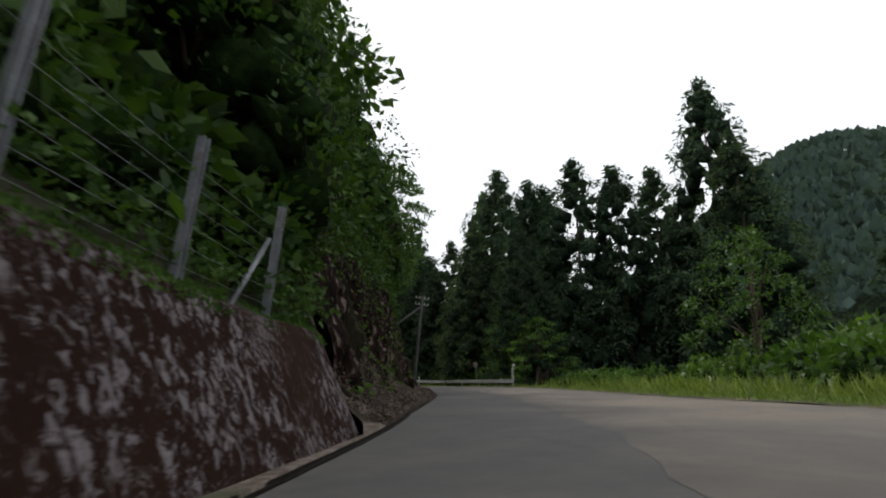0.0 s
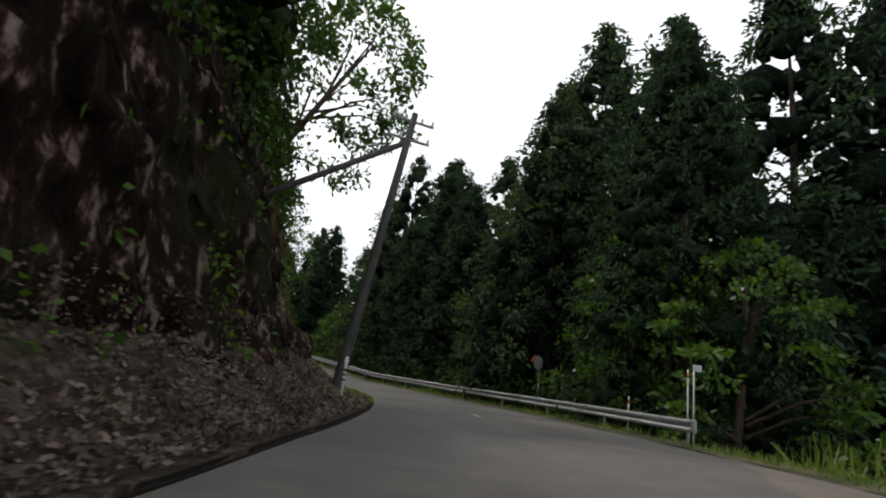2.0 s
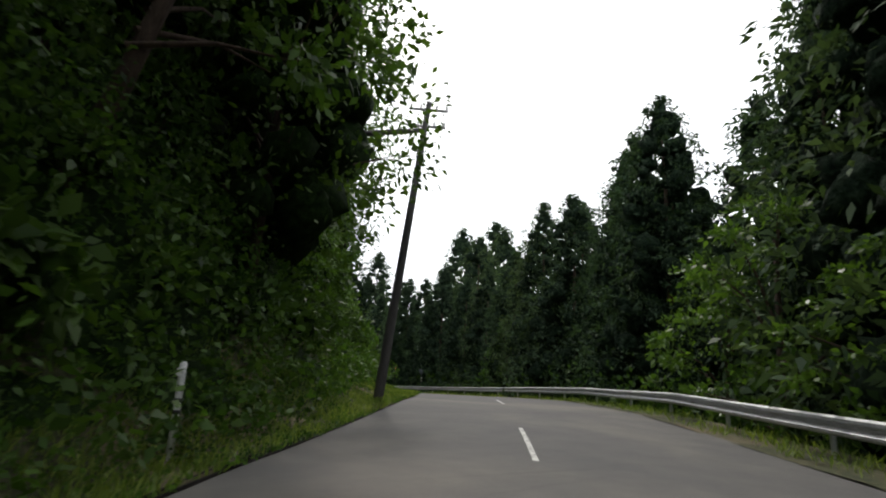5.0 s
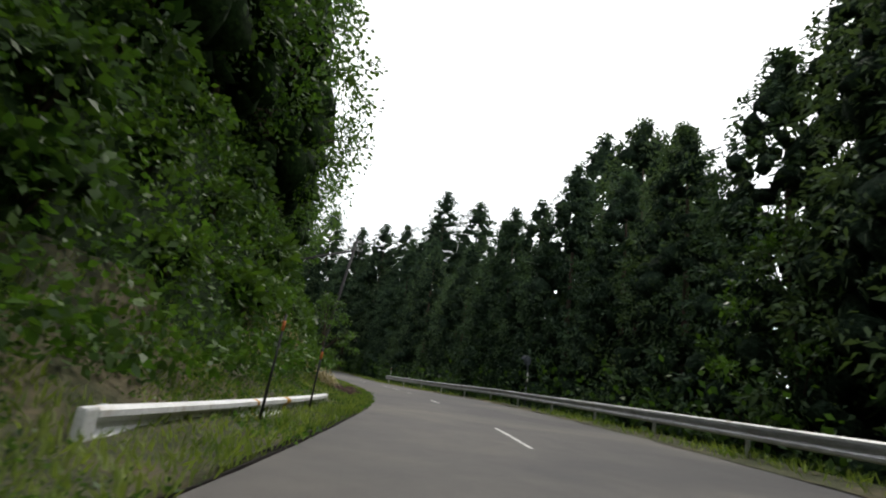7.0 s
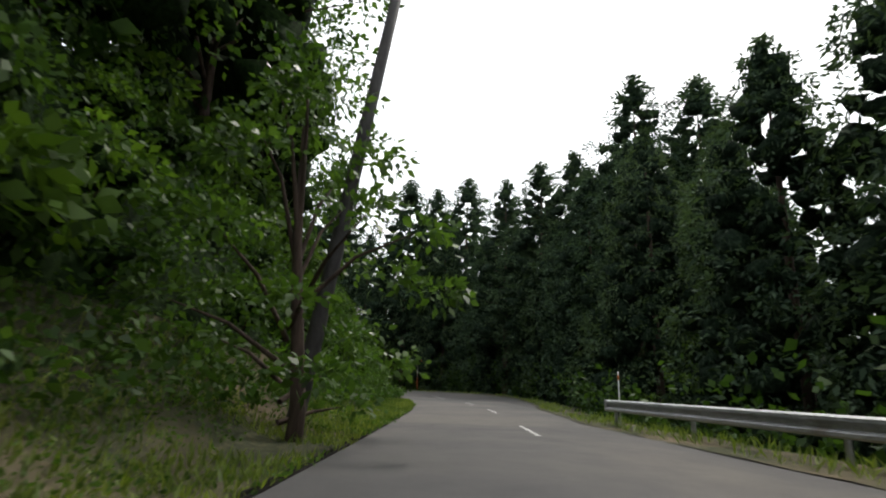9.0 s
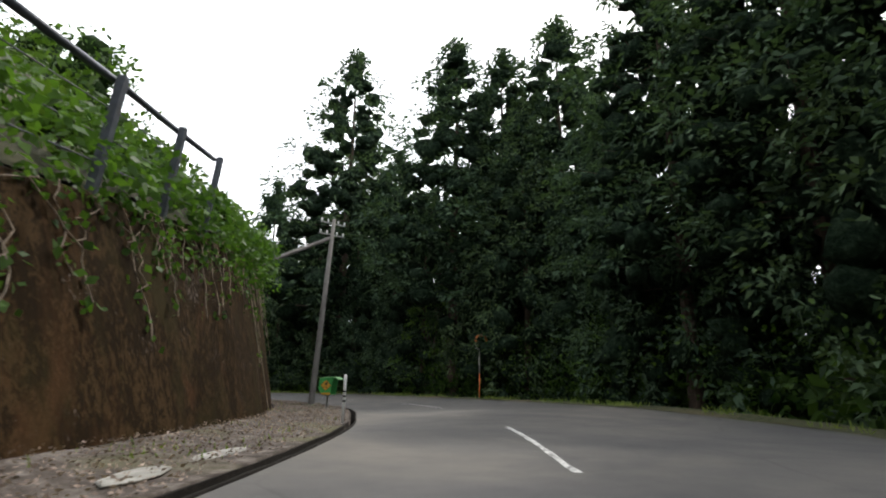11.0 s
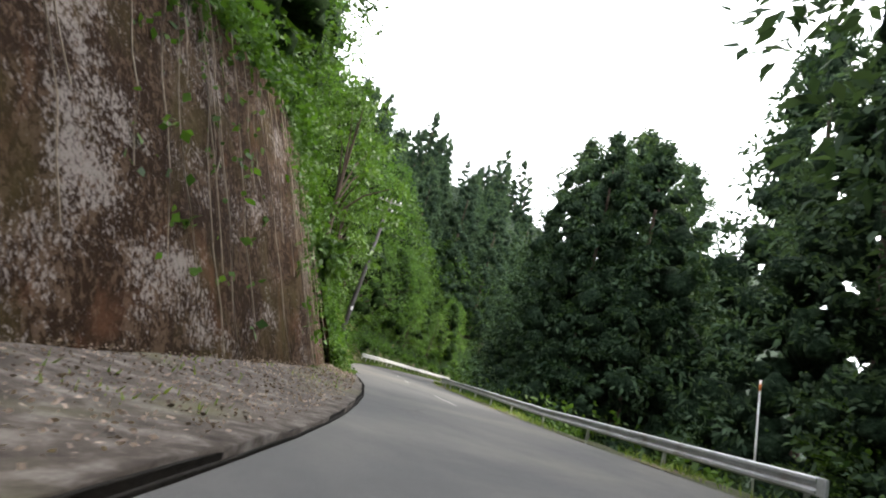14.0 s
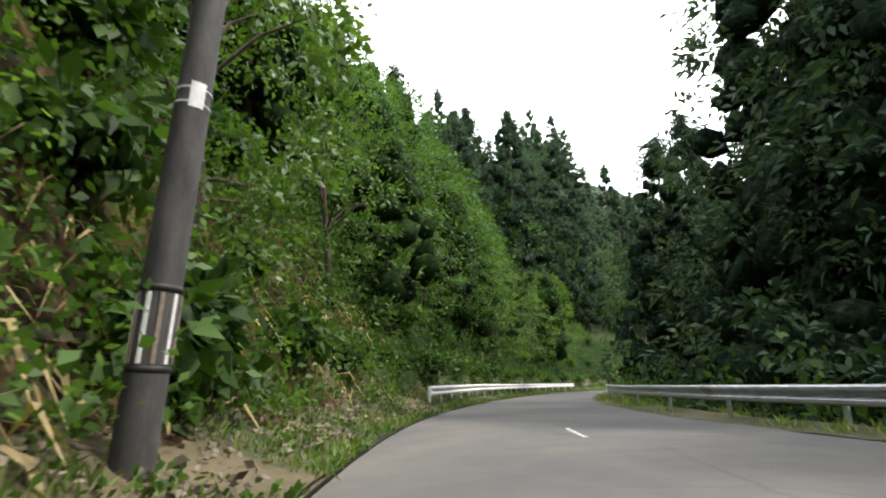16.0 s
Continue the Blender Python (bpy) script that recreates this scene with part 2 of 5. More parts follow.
GREY = mat_noise("grey_back_sheet", [(0.3, (0.22, 0.22, 0.21)), (0.7, (0.36, 0.36, 0.35))], 4, 0.6, 40, 0.1)
DARKLEAF = mat_leaf("dark_fallen_leaf", (0.014, 0.009, 0.007), (0.20, 0.15, 0.125), 0.7, 0.1)
DRYLEAF = mat_leaf("dry_leaf", (0.04, 0.027, 0.021), (0.38, 0.29, 0.245), 0.8, 0.1)
CEDAR = mat_leaf("cedar_foliage", (0.016, 0.033, 0.022), (0.078, 0.120, 0.074), 0.8, 0.25, 0.5, 0.12)
# darker copy of the cedar green: shade inside the crown painted in
CEDARIN = mat_noise("shade_dark_cedar_foliage", [(0.34, (0.008, 0.016, 0.010)), (0.52, (0.024, 0.042, 0.025)), (0.7, (0.055, 0.088, 0.052))], 3.4, 0.9, 7, 1.0, dist=0.5, spec=0.03)
BROAD = mat_leaf("broadleaf_foliage", (0.014, 0.036, 0.009), (0.078, 0.142, 0.030), 0.55, 0.35, 0.6, 0.18)
# broadleaf green darkened to stand for shade between the leaves
BROADIN = mat_noise("shade_dark_broadleaf_foliage", [(0.3, (0.005, 0.010, 0.003)), (0.55, (0.016, 0.032, 0.009)), (0.75, (0.034, 0.062, 0.016))], 5, 0.8, 24, 1.0, spec=0.03)
BRIGHT = mat_leaf("young_foliage", (0.028, 0.062, 0.012), (0.10, 0.18, 0.036), 0.42, 0.4)
VINE = mat_leaf("vine_foliage", (0.018, 0.046, 0.010), (0.10, 0.185, 0.036), 0.5, 0.45, 0.6, 0.2)
BLADE = mat_leaf("grass_blades", (0.06, 0.11, 0.02), (0.22, 0.28, 0.075), 0.5, 0.35)
STRAW = mat_leaf("dry_grass", (0.16, 0.125, 0.065), (0.40, 0.33, 0.2), 0.7, 0.2)
# pale blue of distance haze is put into this leaf colour
DISTANT_HAZE = mat_leaf("distant_forest_with_haze", (0.05, 0.075, 0.075), (0.085, 0.12, 0.11), 0.9, 0.2, 0.01, 0.1)
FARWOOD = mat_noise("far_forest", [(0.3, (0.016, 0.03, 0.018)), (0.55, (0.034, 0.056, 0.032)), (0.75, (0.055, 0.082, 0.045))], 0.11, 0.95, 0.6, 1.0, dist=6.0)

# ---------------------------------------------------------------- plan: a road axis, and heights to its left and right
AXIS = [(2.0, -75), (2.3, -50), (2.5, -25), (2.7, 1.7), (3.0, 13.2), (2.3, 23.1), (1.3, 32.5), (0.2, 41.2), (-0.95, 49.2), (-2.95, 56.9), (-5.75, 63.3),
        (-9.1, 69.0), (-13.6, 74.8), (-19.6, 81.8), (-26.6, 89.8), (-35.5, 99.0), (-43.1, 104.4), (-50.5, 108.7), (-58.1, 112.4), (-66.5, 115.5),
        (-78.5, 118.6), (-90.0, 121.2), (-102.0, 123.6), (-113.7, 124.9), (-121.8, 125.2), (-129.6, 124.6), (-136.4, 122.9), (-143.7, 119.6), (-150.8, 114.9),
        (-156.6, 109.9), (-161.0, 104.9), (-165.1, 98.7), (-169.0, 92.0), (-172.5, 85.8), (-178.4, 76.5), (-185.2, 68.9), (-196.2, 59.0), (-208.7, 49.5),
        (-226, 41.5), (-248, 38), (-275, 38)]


def spline(points, per=24):
    q = [2 * np.array(points[0]) - points[1], *map(np.array, points), 2 * np.array(points[-1]) - points[-2]]
    out = []
    for a, b, c, d in zip(q, q[1:], q[2:], q[3:]):
        n = lambda v: np.linalg.norm(v)
        m1 = (c - a) / (n(c - b) + n(b - a)) * n(c - b)
        m2 = (d - b) / (n(d - c) + n(c - b)) * n(c - b)
        for u in np.arange(per) / per:
            out.append((2 * u**3 - 3 * u**2 + 1) * b + (u**3 - 2 * u**2 + u) * m1 + (3 * u**2 - 2 * u**3) * c + (u**3 - u**2) * m2)
    return np.array(out + [q[-2]])


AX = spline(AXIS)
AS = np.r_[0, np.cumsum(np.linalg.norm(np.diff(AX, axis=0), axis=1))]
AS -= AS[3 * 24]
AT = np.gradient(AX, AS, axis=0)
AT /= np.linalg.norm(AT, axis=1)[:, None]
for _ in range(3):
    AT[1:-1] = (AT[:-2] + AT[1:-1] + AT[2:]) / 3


def table(*rows):
    xs, ys = zip(*rows)
    return lambda s: np.interp(s, xs, ys)


left_edge = table((-75, -2.2), (0, -1.9), (15, -2.4), (30, -1.8), (46, -1.9), (57, -1.3), (66, -1.3), (75, -1.35), (84, -1.55), (90, -1.7), (117, -1.75), (130, -1.55), (136, -1.38), (142, -1.35), (149, -1.55), (155, -1.6),
                  (175, -1.8), (195, -2.4), (205, -2.0), (212, -1.6), (218, -0.75), (224, -0.5), (232, -0.7), (238, -1.2), (245, -1.05), (252, -0.78), (256, -0.75), (266, -1.1),
                  (280, -1.1), (300, -1.6), (390, -1.7))
centre = table((-75, 1.3), (0, 1.6), (39, 1.7), (57, 2.0), (90, 1.8), (120, 1.8), (142, 1.45), (155, 1.9), (180, 1.6), (200, 1.55), (208, 2.2), (216, 3.05), (222, 3.5), (229, 3.4),
               (235, 3.6), (241, 3.0), (248, 2.2), (260, 2.65), (274, 2.3), (300, 2.0), (390, 2.0))
right_edge = table((-75, 14), (4, 13), (13, 9.3), (22, 8.0), (50, 7.6), (56, 6.8), (64, 6.3), (130, 6.2), (150, 6.2), (158, 5.2), (171, 4.0), (182, 4.6), (195, 7.5), (204, 9.8),
                   (238, 9.6), (248, 7.2), (256, 6.5), (275, 6.4), (285, 5.2), (295, 4.0), (305, 3.6), (390, 3.6))
toe = table((-75, -2.3), (9, -2.4), (12, -4.0), (30, -3.6), (50, -4.0), (58, -4.4), (72, -4.1), (78, -3.3), (92, -3.6), (104, -4.7), (160, -4.8), (182, -4.5), (188, -4.2), (195, -4.4), (205, -4.9),
            (215, -4.6), (222, -3.6), (226, -3.2), (232, -4.0), (238, -4.5), (246, -4.2), (252, -3.2), (255.5, -2.3), (260.0, -1.98), (261.6, -2.7), (290, -3.4), (390, -4))
toe_z = table((-75, 0.05), (9, 0.05), (12, 0.7), (30, 0.8), (50, 1.0), (60, 1.7), (72, 1.4), (78, 0.6), (92, 0.8), (104, 1.35), (160, 1.3), (182, 0.7), (188, 0.4), (195, 0.12), (260, 0.12), (263, 0.6), (290, 0.7), (390, 0.5))
face_h = table((-75, 2.4), (0, 2.3), (3, 2.05), (5, 1.85), (7, 1.72), (10, 1.65), (11.5, 5.0), (30, 7), (60, 7), (76, 6.5), (90, 6), (150, 6), (188, 5), (191, 2.6), (195, 2.8), (203, 4.2), (212, 5.7), (222, 7), (235, 7.5),
               (256, 7.6), (260, 7.5), (261.6, 5.0), (266, 5.6), (300, 6), (390, 6))
face_run = table((-75, 0.9), (10, 0.9), (12, 1.8), (60, 2.2), (76, 2.4), (90, 3), (188, 3), (192, 1.0), (212, 1.4), (224, 1.6), (236, 2.3), (247, 3.4), (256, 3.6), (260, 3.6), (261.6, 3.4), (266, 2.7), (390, 2.8))
rise = table((78, 1.3), (100, 2.0), (175, 2.0), (190, 1.3))
bank = table((108, 0), (120, 0.015), (150, 0.015), (162, 0), (200, 0), (212, 0.035), (248, 0.035), (262, 0))
climb = table((72, 0), (84, 0.15), (92, 0.6), (102, 1.2), (112, 1.5), (400, 1.5))
drop = table((-75, 0.05), (50, 0.08), (62, 0.5), (180, 0.5), (196, 0.12), (244, 0.15), (258, 0.5), (390, 0.5))


def left_z(s, o):
    a, b, za, zb = toe(s), toe(s) - face_run(s), toe_z(s), toe_z(s) + face_h(s)
    verge = za * np.clip((left_edge(s) - 0.55 - o) / (left_edge(s) - 0.55 - a), 0, 1) ** rise(s)
    face = np.clip((a - o) / (a - b), 0, 1) * face_h(s)
    return verge + face + 0.72 * np.clip(b - o, 0, 26) + 0.1 * np.clip(b - 26 - o, 0, 60)


def right_z(s, o):
    e = right_edge(s) + 1.6
    return -drop(s) * np.clip(o - e, 0, 34) - 0.1 * np.clip(o - e - 34, 0, 60)


def gz(s, o):
    """Height of the ground at station s and offset o (to the right)."""
    return np.where(o < 0, left_z(s, o), right_z(s, o)) + bank(s) * np.clip(o, -6, 14)


def place(s, o, z=0.0):
    x, y = np.interp(s, AS, AX[:, 0]), np.interp(s, AS, AX[:, 1])
    tx, ty = np.interp(s, AS, AT[:, 0]), np.interp(s, AS, AT[:, 1])
    return np.stack([x + o * ty, y - o * tx, z + climb(s) + 0 * x], -1)


def heading(s):
    """Degrees to turn +y into the road's direction."""
    return math.degrees(math.atan2(-np.interp(s, AS, AT[:, 0]), np.interp(s, AS, AT[:, 1])))


def station(x, y):
    """Nearest station and offset of flat points."""
    p = np.stack([x, y], -1).reshape(-1, 2)
    c = AX[::3]
    k = np.concatenate([((b[:, None] - c[None]) ** 2).sum(-1).argmin(1) for b in np.array_split(p, max(1, len(p) // 4000))]) * 3
    v, t = p - AX[k], AT[k]
    return (AS[k] + (v * t).sum(1)).reshape(x.shape), (v[:, 0] * t[:, 1] - v[:, 1] * t[:, 0]).reshape(x.shape)


def hill(x, y):
    g = lambda cx, cy, h, r: h * np.exp(-((x - cx) ** 2 + (y - cy) ** 2) / (2 * r * r))
    return g(-250, -40, 24, 60) + g(385, 555, 244, 150) + g(60, 900, 60, 220) + g(-420, 420, 50, 120) + g(800, 250, 150, 150) + g(-650, -100, 120, 200)


# ---------------------------------------------------------------- building helpers


def mesh_object(name, verts, faces, mat, parent=None, label="", smooth=True):
    me = bpy.data.meshes.new(name)
    me.from_pydata([tuple(v) for v in verts], [], faces)
    me.materials.append(mat)
    if smooth:
        me.polygons.foreach_set("use_smooth", [True] * len(me.polygons))
    ob = new(name, me)
    if parent:
        ob.parent = parent
    return tagged(ob, label)


def part(name, bm, mat, parent, label=""):
    me = bpy.data.meshes.new(name)
    bm.to_mesh(me)
    bm.free()
    me.materials.append(mat)
    ob = new(name, me)
    ob.parent = parent
    return tagged(ob, label)


def thing(name, m, label, category, group="", kind=""):
    ob = new(name)
    ob.empty_display_size = 0.1
    ob.matrix_world = m
    return tagged(ob, label, category, group, kind)


def sheet(name, rows, mat, label="", kind="structure", flip=False):
    """A surface through rows of points, all rows of one length."""
    a = np.array(rows)
    n, k = a.shape[:2]
    i = (np.arange(n - 1)[:, None] * k + np.arange(k - 1)).ravel()
    f = np.stack([i, i + 1, i + k + 1, i + k], 1)
    ob = mesh_object(name, a.reshape(-1, 3), (f[:, ::-1] if flip else f).tolist(), mat, label=label)
    return tagged(ob, kind=kind)


def boxed(bm, size, centre_at, bevel=0.0, turn=None):
    r = bmesh.ops.create_cube(bm, size=1, matrix=Matrix.Translation(centre_at) @ (turn or Matrix()) @ Matrix.Diagonal((*size, 1)))
    if bevel:
        ed = list({e for v in r["verts"] for e in v.link_edges})
        bmesh.ops.bevel(bm, geom=ed, offset=bevel, segments=2, affect="EDGES", profile=0.6)


def tube(bm, points, radii, seg=10, cap=True):
    """A tapered tube through points."""
    rings, pts = [], [Vector(p) for p in points]
    for i, p in enumerate(pts):
        d = (pts[min(i + 1, len(pts) - 1)] - pts[max(i - 1, 0)]).normalized()
        u = d.cross(Vector((0, 0, 1)) if abs(d.z) < 0.9 else Vector((1, 0, 0))).normalized()
        w = d.cross(u)
        rings.append([bm.verts.new(p + radii[i] * (math.cos(a) * u + math.sin(a) * w)) for a in np.arange(seg) * 2 * math.pi / seg])
    for a, b in zip(rings, rings[1:]):
        for j in range(seg):
            f = bm.faces.new((a[j], a[(j + 1) % seg], b[(j + 1) % seg], b[j]))
            f.smooth = True
    if cap:
        bm.faces.new(rings[0][::-1])
        bm.faces.new(rings[-1])


def leaf_mesh(name, pos, along, size, mat, width=0.5, seed=0, droop=0.0):
    """Many small pointed leaves: a folded quad each, at pos, pointing along, of the given lengths."""
    rng = np.random.default_rng(seed)
    n = len(pos)
    along = along / np.maximum(np.linalg.norm(along, axis=1), 1e-6)[:, None]
    side = np.cross(along, rng.normal(size=(n, 3)))
    side /= np.maximum(np.linalg.norm(side, axis=1), 1e-6)[:, None]
    up = np.cross(side, along)
    L = np.asarray(size)[:, None] * np.ones((n, 1))
    tip = pos + along * L
    tip[:, 2] -= droop * L[:, 0]
    mid = pos + along * L * 0.45
    w = side * L * width * 0.5
    v = np.stack([pos, mid + w + up * L * 0.06, tip, mid - w + up * L * 0.06], 1).reshape(-1, 3)
    me = bpy.data.meshes.new(name)
    me.vertices.add(4 * n)
    me.loops.add(4 * n)
    me.polygons.add(n)
    me.vertices.foreach_set("co", v.astype(np.float32).ravel())
    me.loops.foreach_set("vertex_index", np.arange(4 * n, dtype=np.int32))
    me.polygons.foreach_set("loop_start", np.arange(0, 4 * n, 4, dtype=np.int32))
    me.polygons.foreach_set("loop_total", np.full(n, 4, dtype=np.int32))
    me.materials.append(mat)
    me.update()
    me.validate()
    return me


def ball(rng, n):
    v = rng.normal(size=(n, 3))
    return v / np.linalg.norm(v, axis=1)[:, None]


# ---------------------------------------------------------------- ground, road, banks
def steps(a, b, d):
    return np.linspace(a, b, max(2, int(round((b - a) / d)) + 1))


def warp(p, amp, freq):
    return np.array([noise.noise_vector(Vector(q) * freq) for q in p.reshape(-1, 3)]).reshape(p.shape) * amp


# far ground: one sheet that reaches the horizon, low under the road and its banks
gx = np.r_[-3000, -2200, -1600, -1200, -900, np.arange(-700, -360, 25), np.arange(-360, 140, 5), np.arange(140, 700, 25), 900, 1200, 1600, 2200, 3000]
gyy = np.r_[-3000, -2200, -1600, -1200, -900, np.arange(-700, -160, 25), np.arange(-160, 240, 5), np.arange(240, 1000, 25), 1300, 1700, 2300, 3000]
X, Y = np.meshgrid(gx, gyy, indexing="ij")
SS, OO = station(X, Y)
near_z = np.where(OO < 0, left_z(SS, np.maximum(OO, -110)), right_z(SS, OO)) + climb(SS)
sink = 1.5 * np.clip((34 - np.abs(OO)) / 8, 0, 1) + 6.0 * np.clip((5 - np.abs(OO)) / 8, 0, 1)
inside = (OO < 12) & (OO > -12)
Z = np.where(inside, np.minimum(near_z, 0) - 2.5, near_z - sink) + np.where(np.abs(OO) > 34, hill(X, Y) * np.clip((np.abs(OO) - 34) / 40, 0, 1), 0)
Z = np.clip(Z, -30, 400)
Z = Z + 2.5 * np.sin(X * 0.05 + 1.3) * np.sin(Y * 0.043) * np.clip((np.abs(OO) - 40) / 60, 0, 1)
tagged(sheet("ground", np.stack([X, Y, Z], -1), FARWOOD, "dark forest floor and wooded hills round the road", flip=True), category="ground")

# road
rs = steps(-70, 372, 1.0)
cols = np.linspace(0, 1, 13)
rows = []
for s in rs:
    o = left_edge(s) + (right_edge(s) - left_edge(s)) * cols
    rows.append(place(s + 0 * o, o, bank(s) * o))
tagged(sheet("road", rows, ASPHALT, "grey worn asphalt mountain road"), category="road")


rows = []
for s in steps(-70, 53, 0.8):
    o = np.linspace(min(1.55 + 0.12 * math.sin(s * 0.9) + 0.08 * math.sin(s * 2.3) + 6.0 * max(0.0, (s - 34) / 19) ** 1.5, right_edge(s) - 0.1), right_edge(s) - 0.02, 9)
    rows.append(place(s + 0 * o, o, 0.004 + 0 * o))
tagged(sheet("road_surface_old", rows, ASPHALT_OLD, "older brownish asphalt beyond a worn seam"), category="road")


def strip(name, s0, s1, offs, mat, label, category, ds=1.0, amp=0.0, freq=0.8, zadd=0.0, fn=gz, fine=0.0, skirt=0.0):
    rows = []
    for s in steps(s0, s1, ds):
        o = np.array(offs(s), float)
        rows.append(place(s + 0 * o, o, fn(s, o) + zadd))
    rows = np.array(rows)
    if amp:
        rows = rows + warp(rows, amp, freq) + (warp(rows, fine, 2.3) if fine else 0)
    if skirt:
        rows = np.concatenate([rows, rows[:, -1:] + np.array([0, 0, -skirt])], 1)
    return tagged(sheet(name, rows, mat, label), category=category)


WD = lambda s: np.interp(s, [-70, 186, 192, 238, 246, 372], [0.1, 0.1, 0.22, 0.22, 0.08, 0.08])


def verge(s):
    return np.linspace(toe(s) + 0.03, left_edge(s) - WD(s), 9)


def soft_verge(s):
    return np.linspace(toe(s) - 0.35, left_edge(s) - WD(s), 11)


strip("verge_1", -70, 10.5, verge, LITTER, "narrow strip of soil and litter below a wall", "verge", 1.0, 0.03, 2.0, skirt=0.5)
strip("verge_2", 10.5, 56, verge, DARKLITTER, "slope of dark fallen leaves and soil below the cliff", "verge", 0.5, 0.14, 0.9, 0.03, fine=0.05, skirt=0.5)
strip("verge_6", 56, 82, verge, LITTER, "slope of dry fallen leaves and soil below the cliff", "verge", 0.5, 0.13, 0.9, 0.03, fine=0.05, skirt=0.5)
strip("verge_3", 82, 190, soft_verge, GRASSY, "grassy verge with low weeds", "verge", 1.0, 0.10, 0.9, 0.03, skirt=0.5)
strip("verge_4", 190, 260, verge, SOIL, "flat verge of dry soil, stones and litter", "verge", 0.7, 0.05, 1.2, 0.05, skirt=0.5)
strip("verge_5", 260, 372, soft_verge, GRASSY, "grassy verge below the bank", "verge", 1.0, 0.08, 0.9, 0.03, skirt=0.5)


EARTH = mat_noise("bare_brown_earth", [(0.36, (0.010, 0.006, 0.005)), (0.5, (0.042, 0.025, 0.018)), (0.66, (0.13, 0.088, 0.066))], 9.0, 0.95, 34, 1.0, dist=0.08, spec=0.05)
strip("earth_slip", 137.6, 144.6, lambda s: np.linspace(toe(s) - 0.7, left_edge(s) - 0.12, 22), EARTH, "slip of bare brown earth on the verge", "earth", 0.2, 0.1, 0.9, 0.0, fine=0.13, skirt=0.25,
      fn=lambda s, o: gz(s, o) - 0.1 + 0.26 * math.sin(math.pi * (s - 137.6) / 7.0) ** 0.6 * np.clip((left_edge(s) - o) / 0.8, 0.35, 1))


def face(s, n=16):
    return np.linspace(toe(s) - face_run(s) - 0.3, toe(s) + 0.45, n)


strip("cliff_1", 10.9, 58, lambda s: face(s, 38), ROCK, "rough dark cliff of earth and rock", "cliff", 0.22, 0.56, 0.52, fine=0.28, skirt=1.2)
strip("cliff_2", 57.6, 82, lambda s: face(s, 38), MOSSROCK, "steep earth cliff with brown moss and roots", "cliff", 0.22, 0.56, 0.52, fine=0.28, skirt=1.2)
# bank_1 and bank_3 take the shade-darkened green as gaps between leaves
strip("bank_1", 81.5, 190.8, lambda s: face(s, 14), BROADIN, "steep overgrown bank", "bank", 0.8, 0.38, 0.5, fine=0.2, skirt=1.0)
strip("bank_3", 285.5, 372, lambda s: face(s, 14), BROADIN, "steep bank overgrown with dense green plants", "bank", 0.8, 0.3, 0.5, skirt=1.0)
strip("bank_2", 260.0, 286, lambda s: face(s, 14), MOSSROCK, "overgrown earth bank with dry roots", "bank", 0.8, 0.3, 0.5, skirt=1.0)


def slab_wall(name, s0, s1, mat, label, thick=0.35):
    """A battered wall with a top and a back."""
    rows = []
    for s in steps(s0, s1, 0.5):
        a, b = toe(s), toe(s) - face_run(s)
        za, zb = toe_z(s) - 0.3, toe_z(s) + face_h(s)
        o = np.r_[np.linspace(a, b, 14), b - 0.04, b - thick + 0.04, b - thick, b - thick - 0.1]
        z = np.r_[np.linspace(za, zb - 0.04, 14), zb, zb, zb - 0.04, zb - 1.5]
        rows.append(place(s + 0 * o, o, z + bank(s) * np.clip(o, -6, 14)))
    rows = np.array(rows)
    rows = rows + warp(rows, 0.05, 0.6)
    n = rows.shape[1]
    ob = sheet(name, rows, mat, label, flip=True)
    bm = bmesh.new()
    bm.from_mesh(ob.data)
    bm.verts.ensure_lookup_table()
    ends = {base: [bm.verts[base + i].co.copy() for i in range(n)] for base in (0, (len(rows) - 1) * n)}
    for base in ends:
        f = [bm.verts.new(q) for q in ends[base]]
        bm.faces.new(f if base else f[::-1])
    bm.to_mesh(ob.data)
    bm.free()
    return tagged(ob, category="wall")


slab_wall("wall_1", -70, 10.8, WALL_PALE, "low concrete retaining wall blotched pale and brown with moss")
slab_wall("wall_2", 190.3, 238.0, WALL_BROWN, "tall battered concrete retaining wall stained brown by moss")
slab_wall("wall_3", 238.0, 260.1, WALL_BLOTCH, "tall battered concrete wall blotched pale over brown moss")

# slope above the banks
strip("hillside", -70, 372, lambda s: np.r_[np.linspace(-33, toe(s) - face_run(s) - 6, 9)[:-1], np.linspace(toe(s) - face_run(s) - 6, toe(s) - face_run(s) - 0.3, 7)], FOREST,
      "steep wooded hillside above the road", "hillside", 1.5, 0.35, 0.35, -0.03)
# right of the road
strip("verge_right", -70, 372, lambda s: np.r_[right_edge(s) - 0.15, right_edge(s) + np.array([0.1, 0.5, 1.0, 1.6, 2.4, 3.4])], GRASSY, "grassy shoulder beside the asphalt", "verge", 1.0, 0.05, 1.0, 0.015)
strip("valley_slope", -70, 372, lambda s: right_edge(s) + np.array([3.2, 4.5, 6, 8, 10, 13, 17, 22, 27, 34]), FOREST, "wooded slope falling away beside the road", "slope", 1.5, 0.4, 0.3, -0.02)

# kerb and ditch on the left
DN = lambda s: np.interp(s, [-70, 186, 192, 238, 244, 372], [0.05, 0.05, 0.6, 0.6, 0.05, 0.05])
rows = []
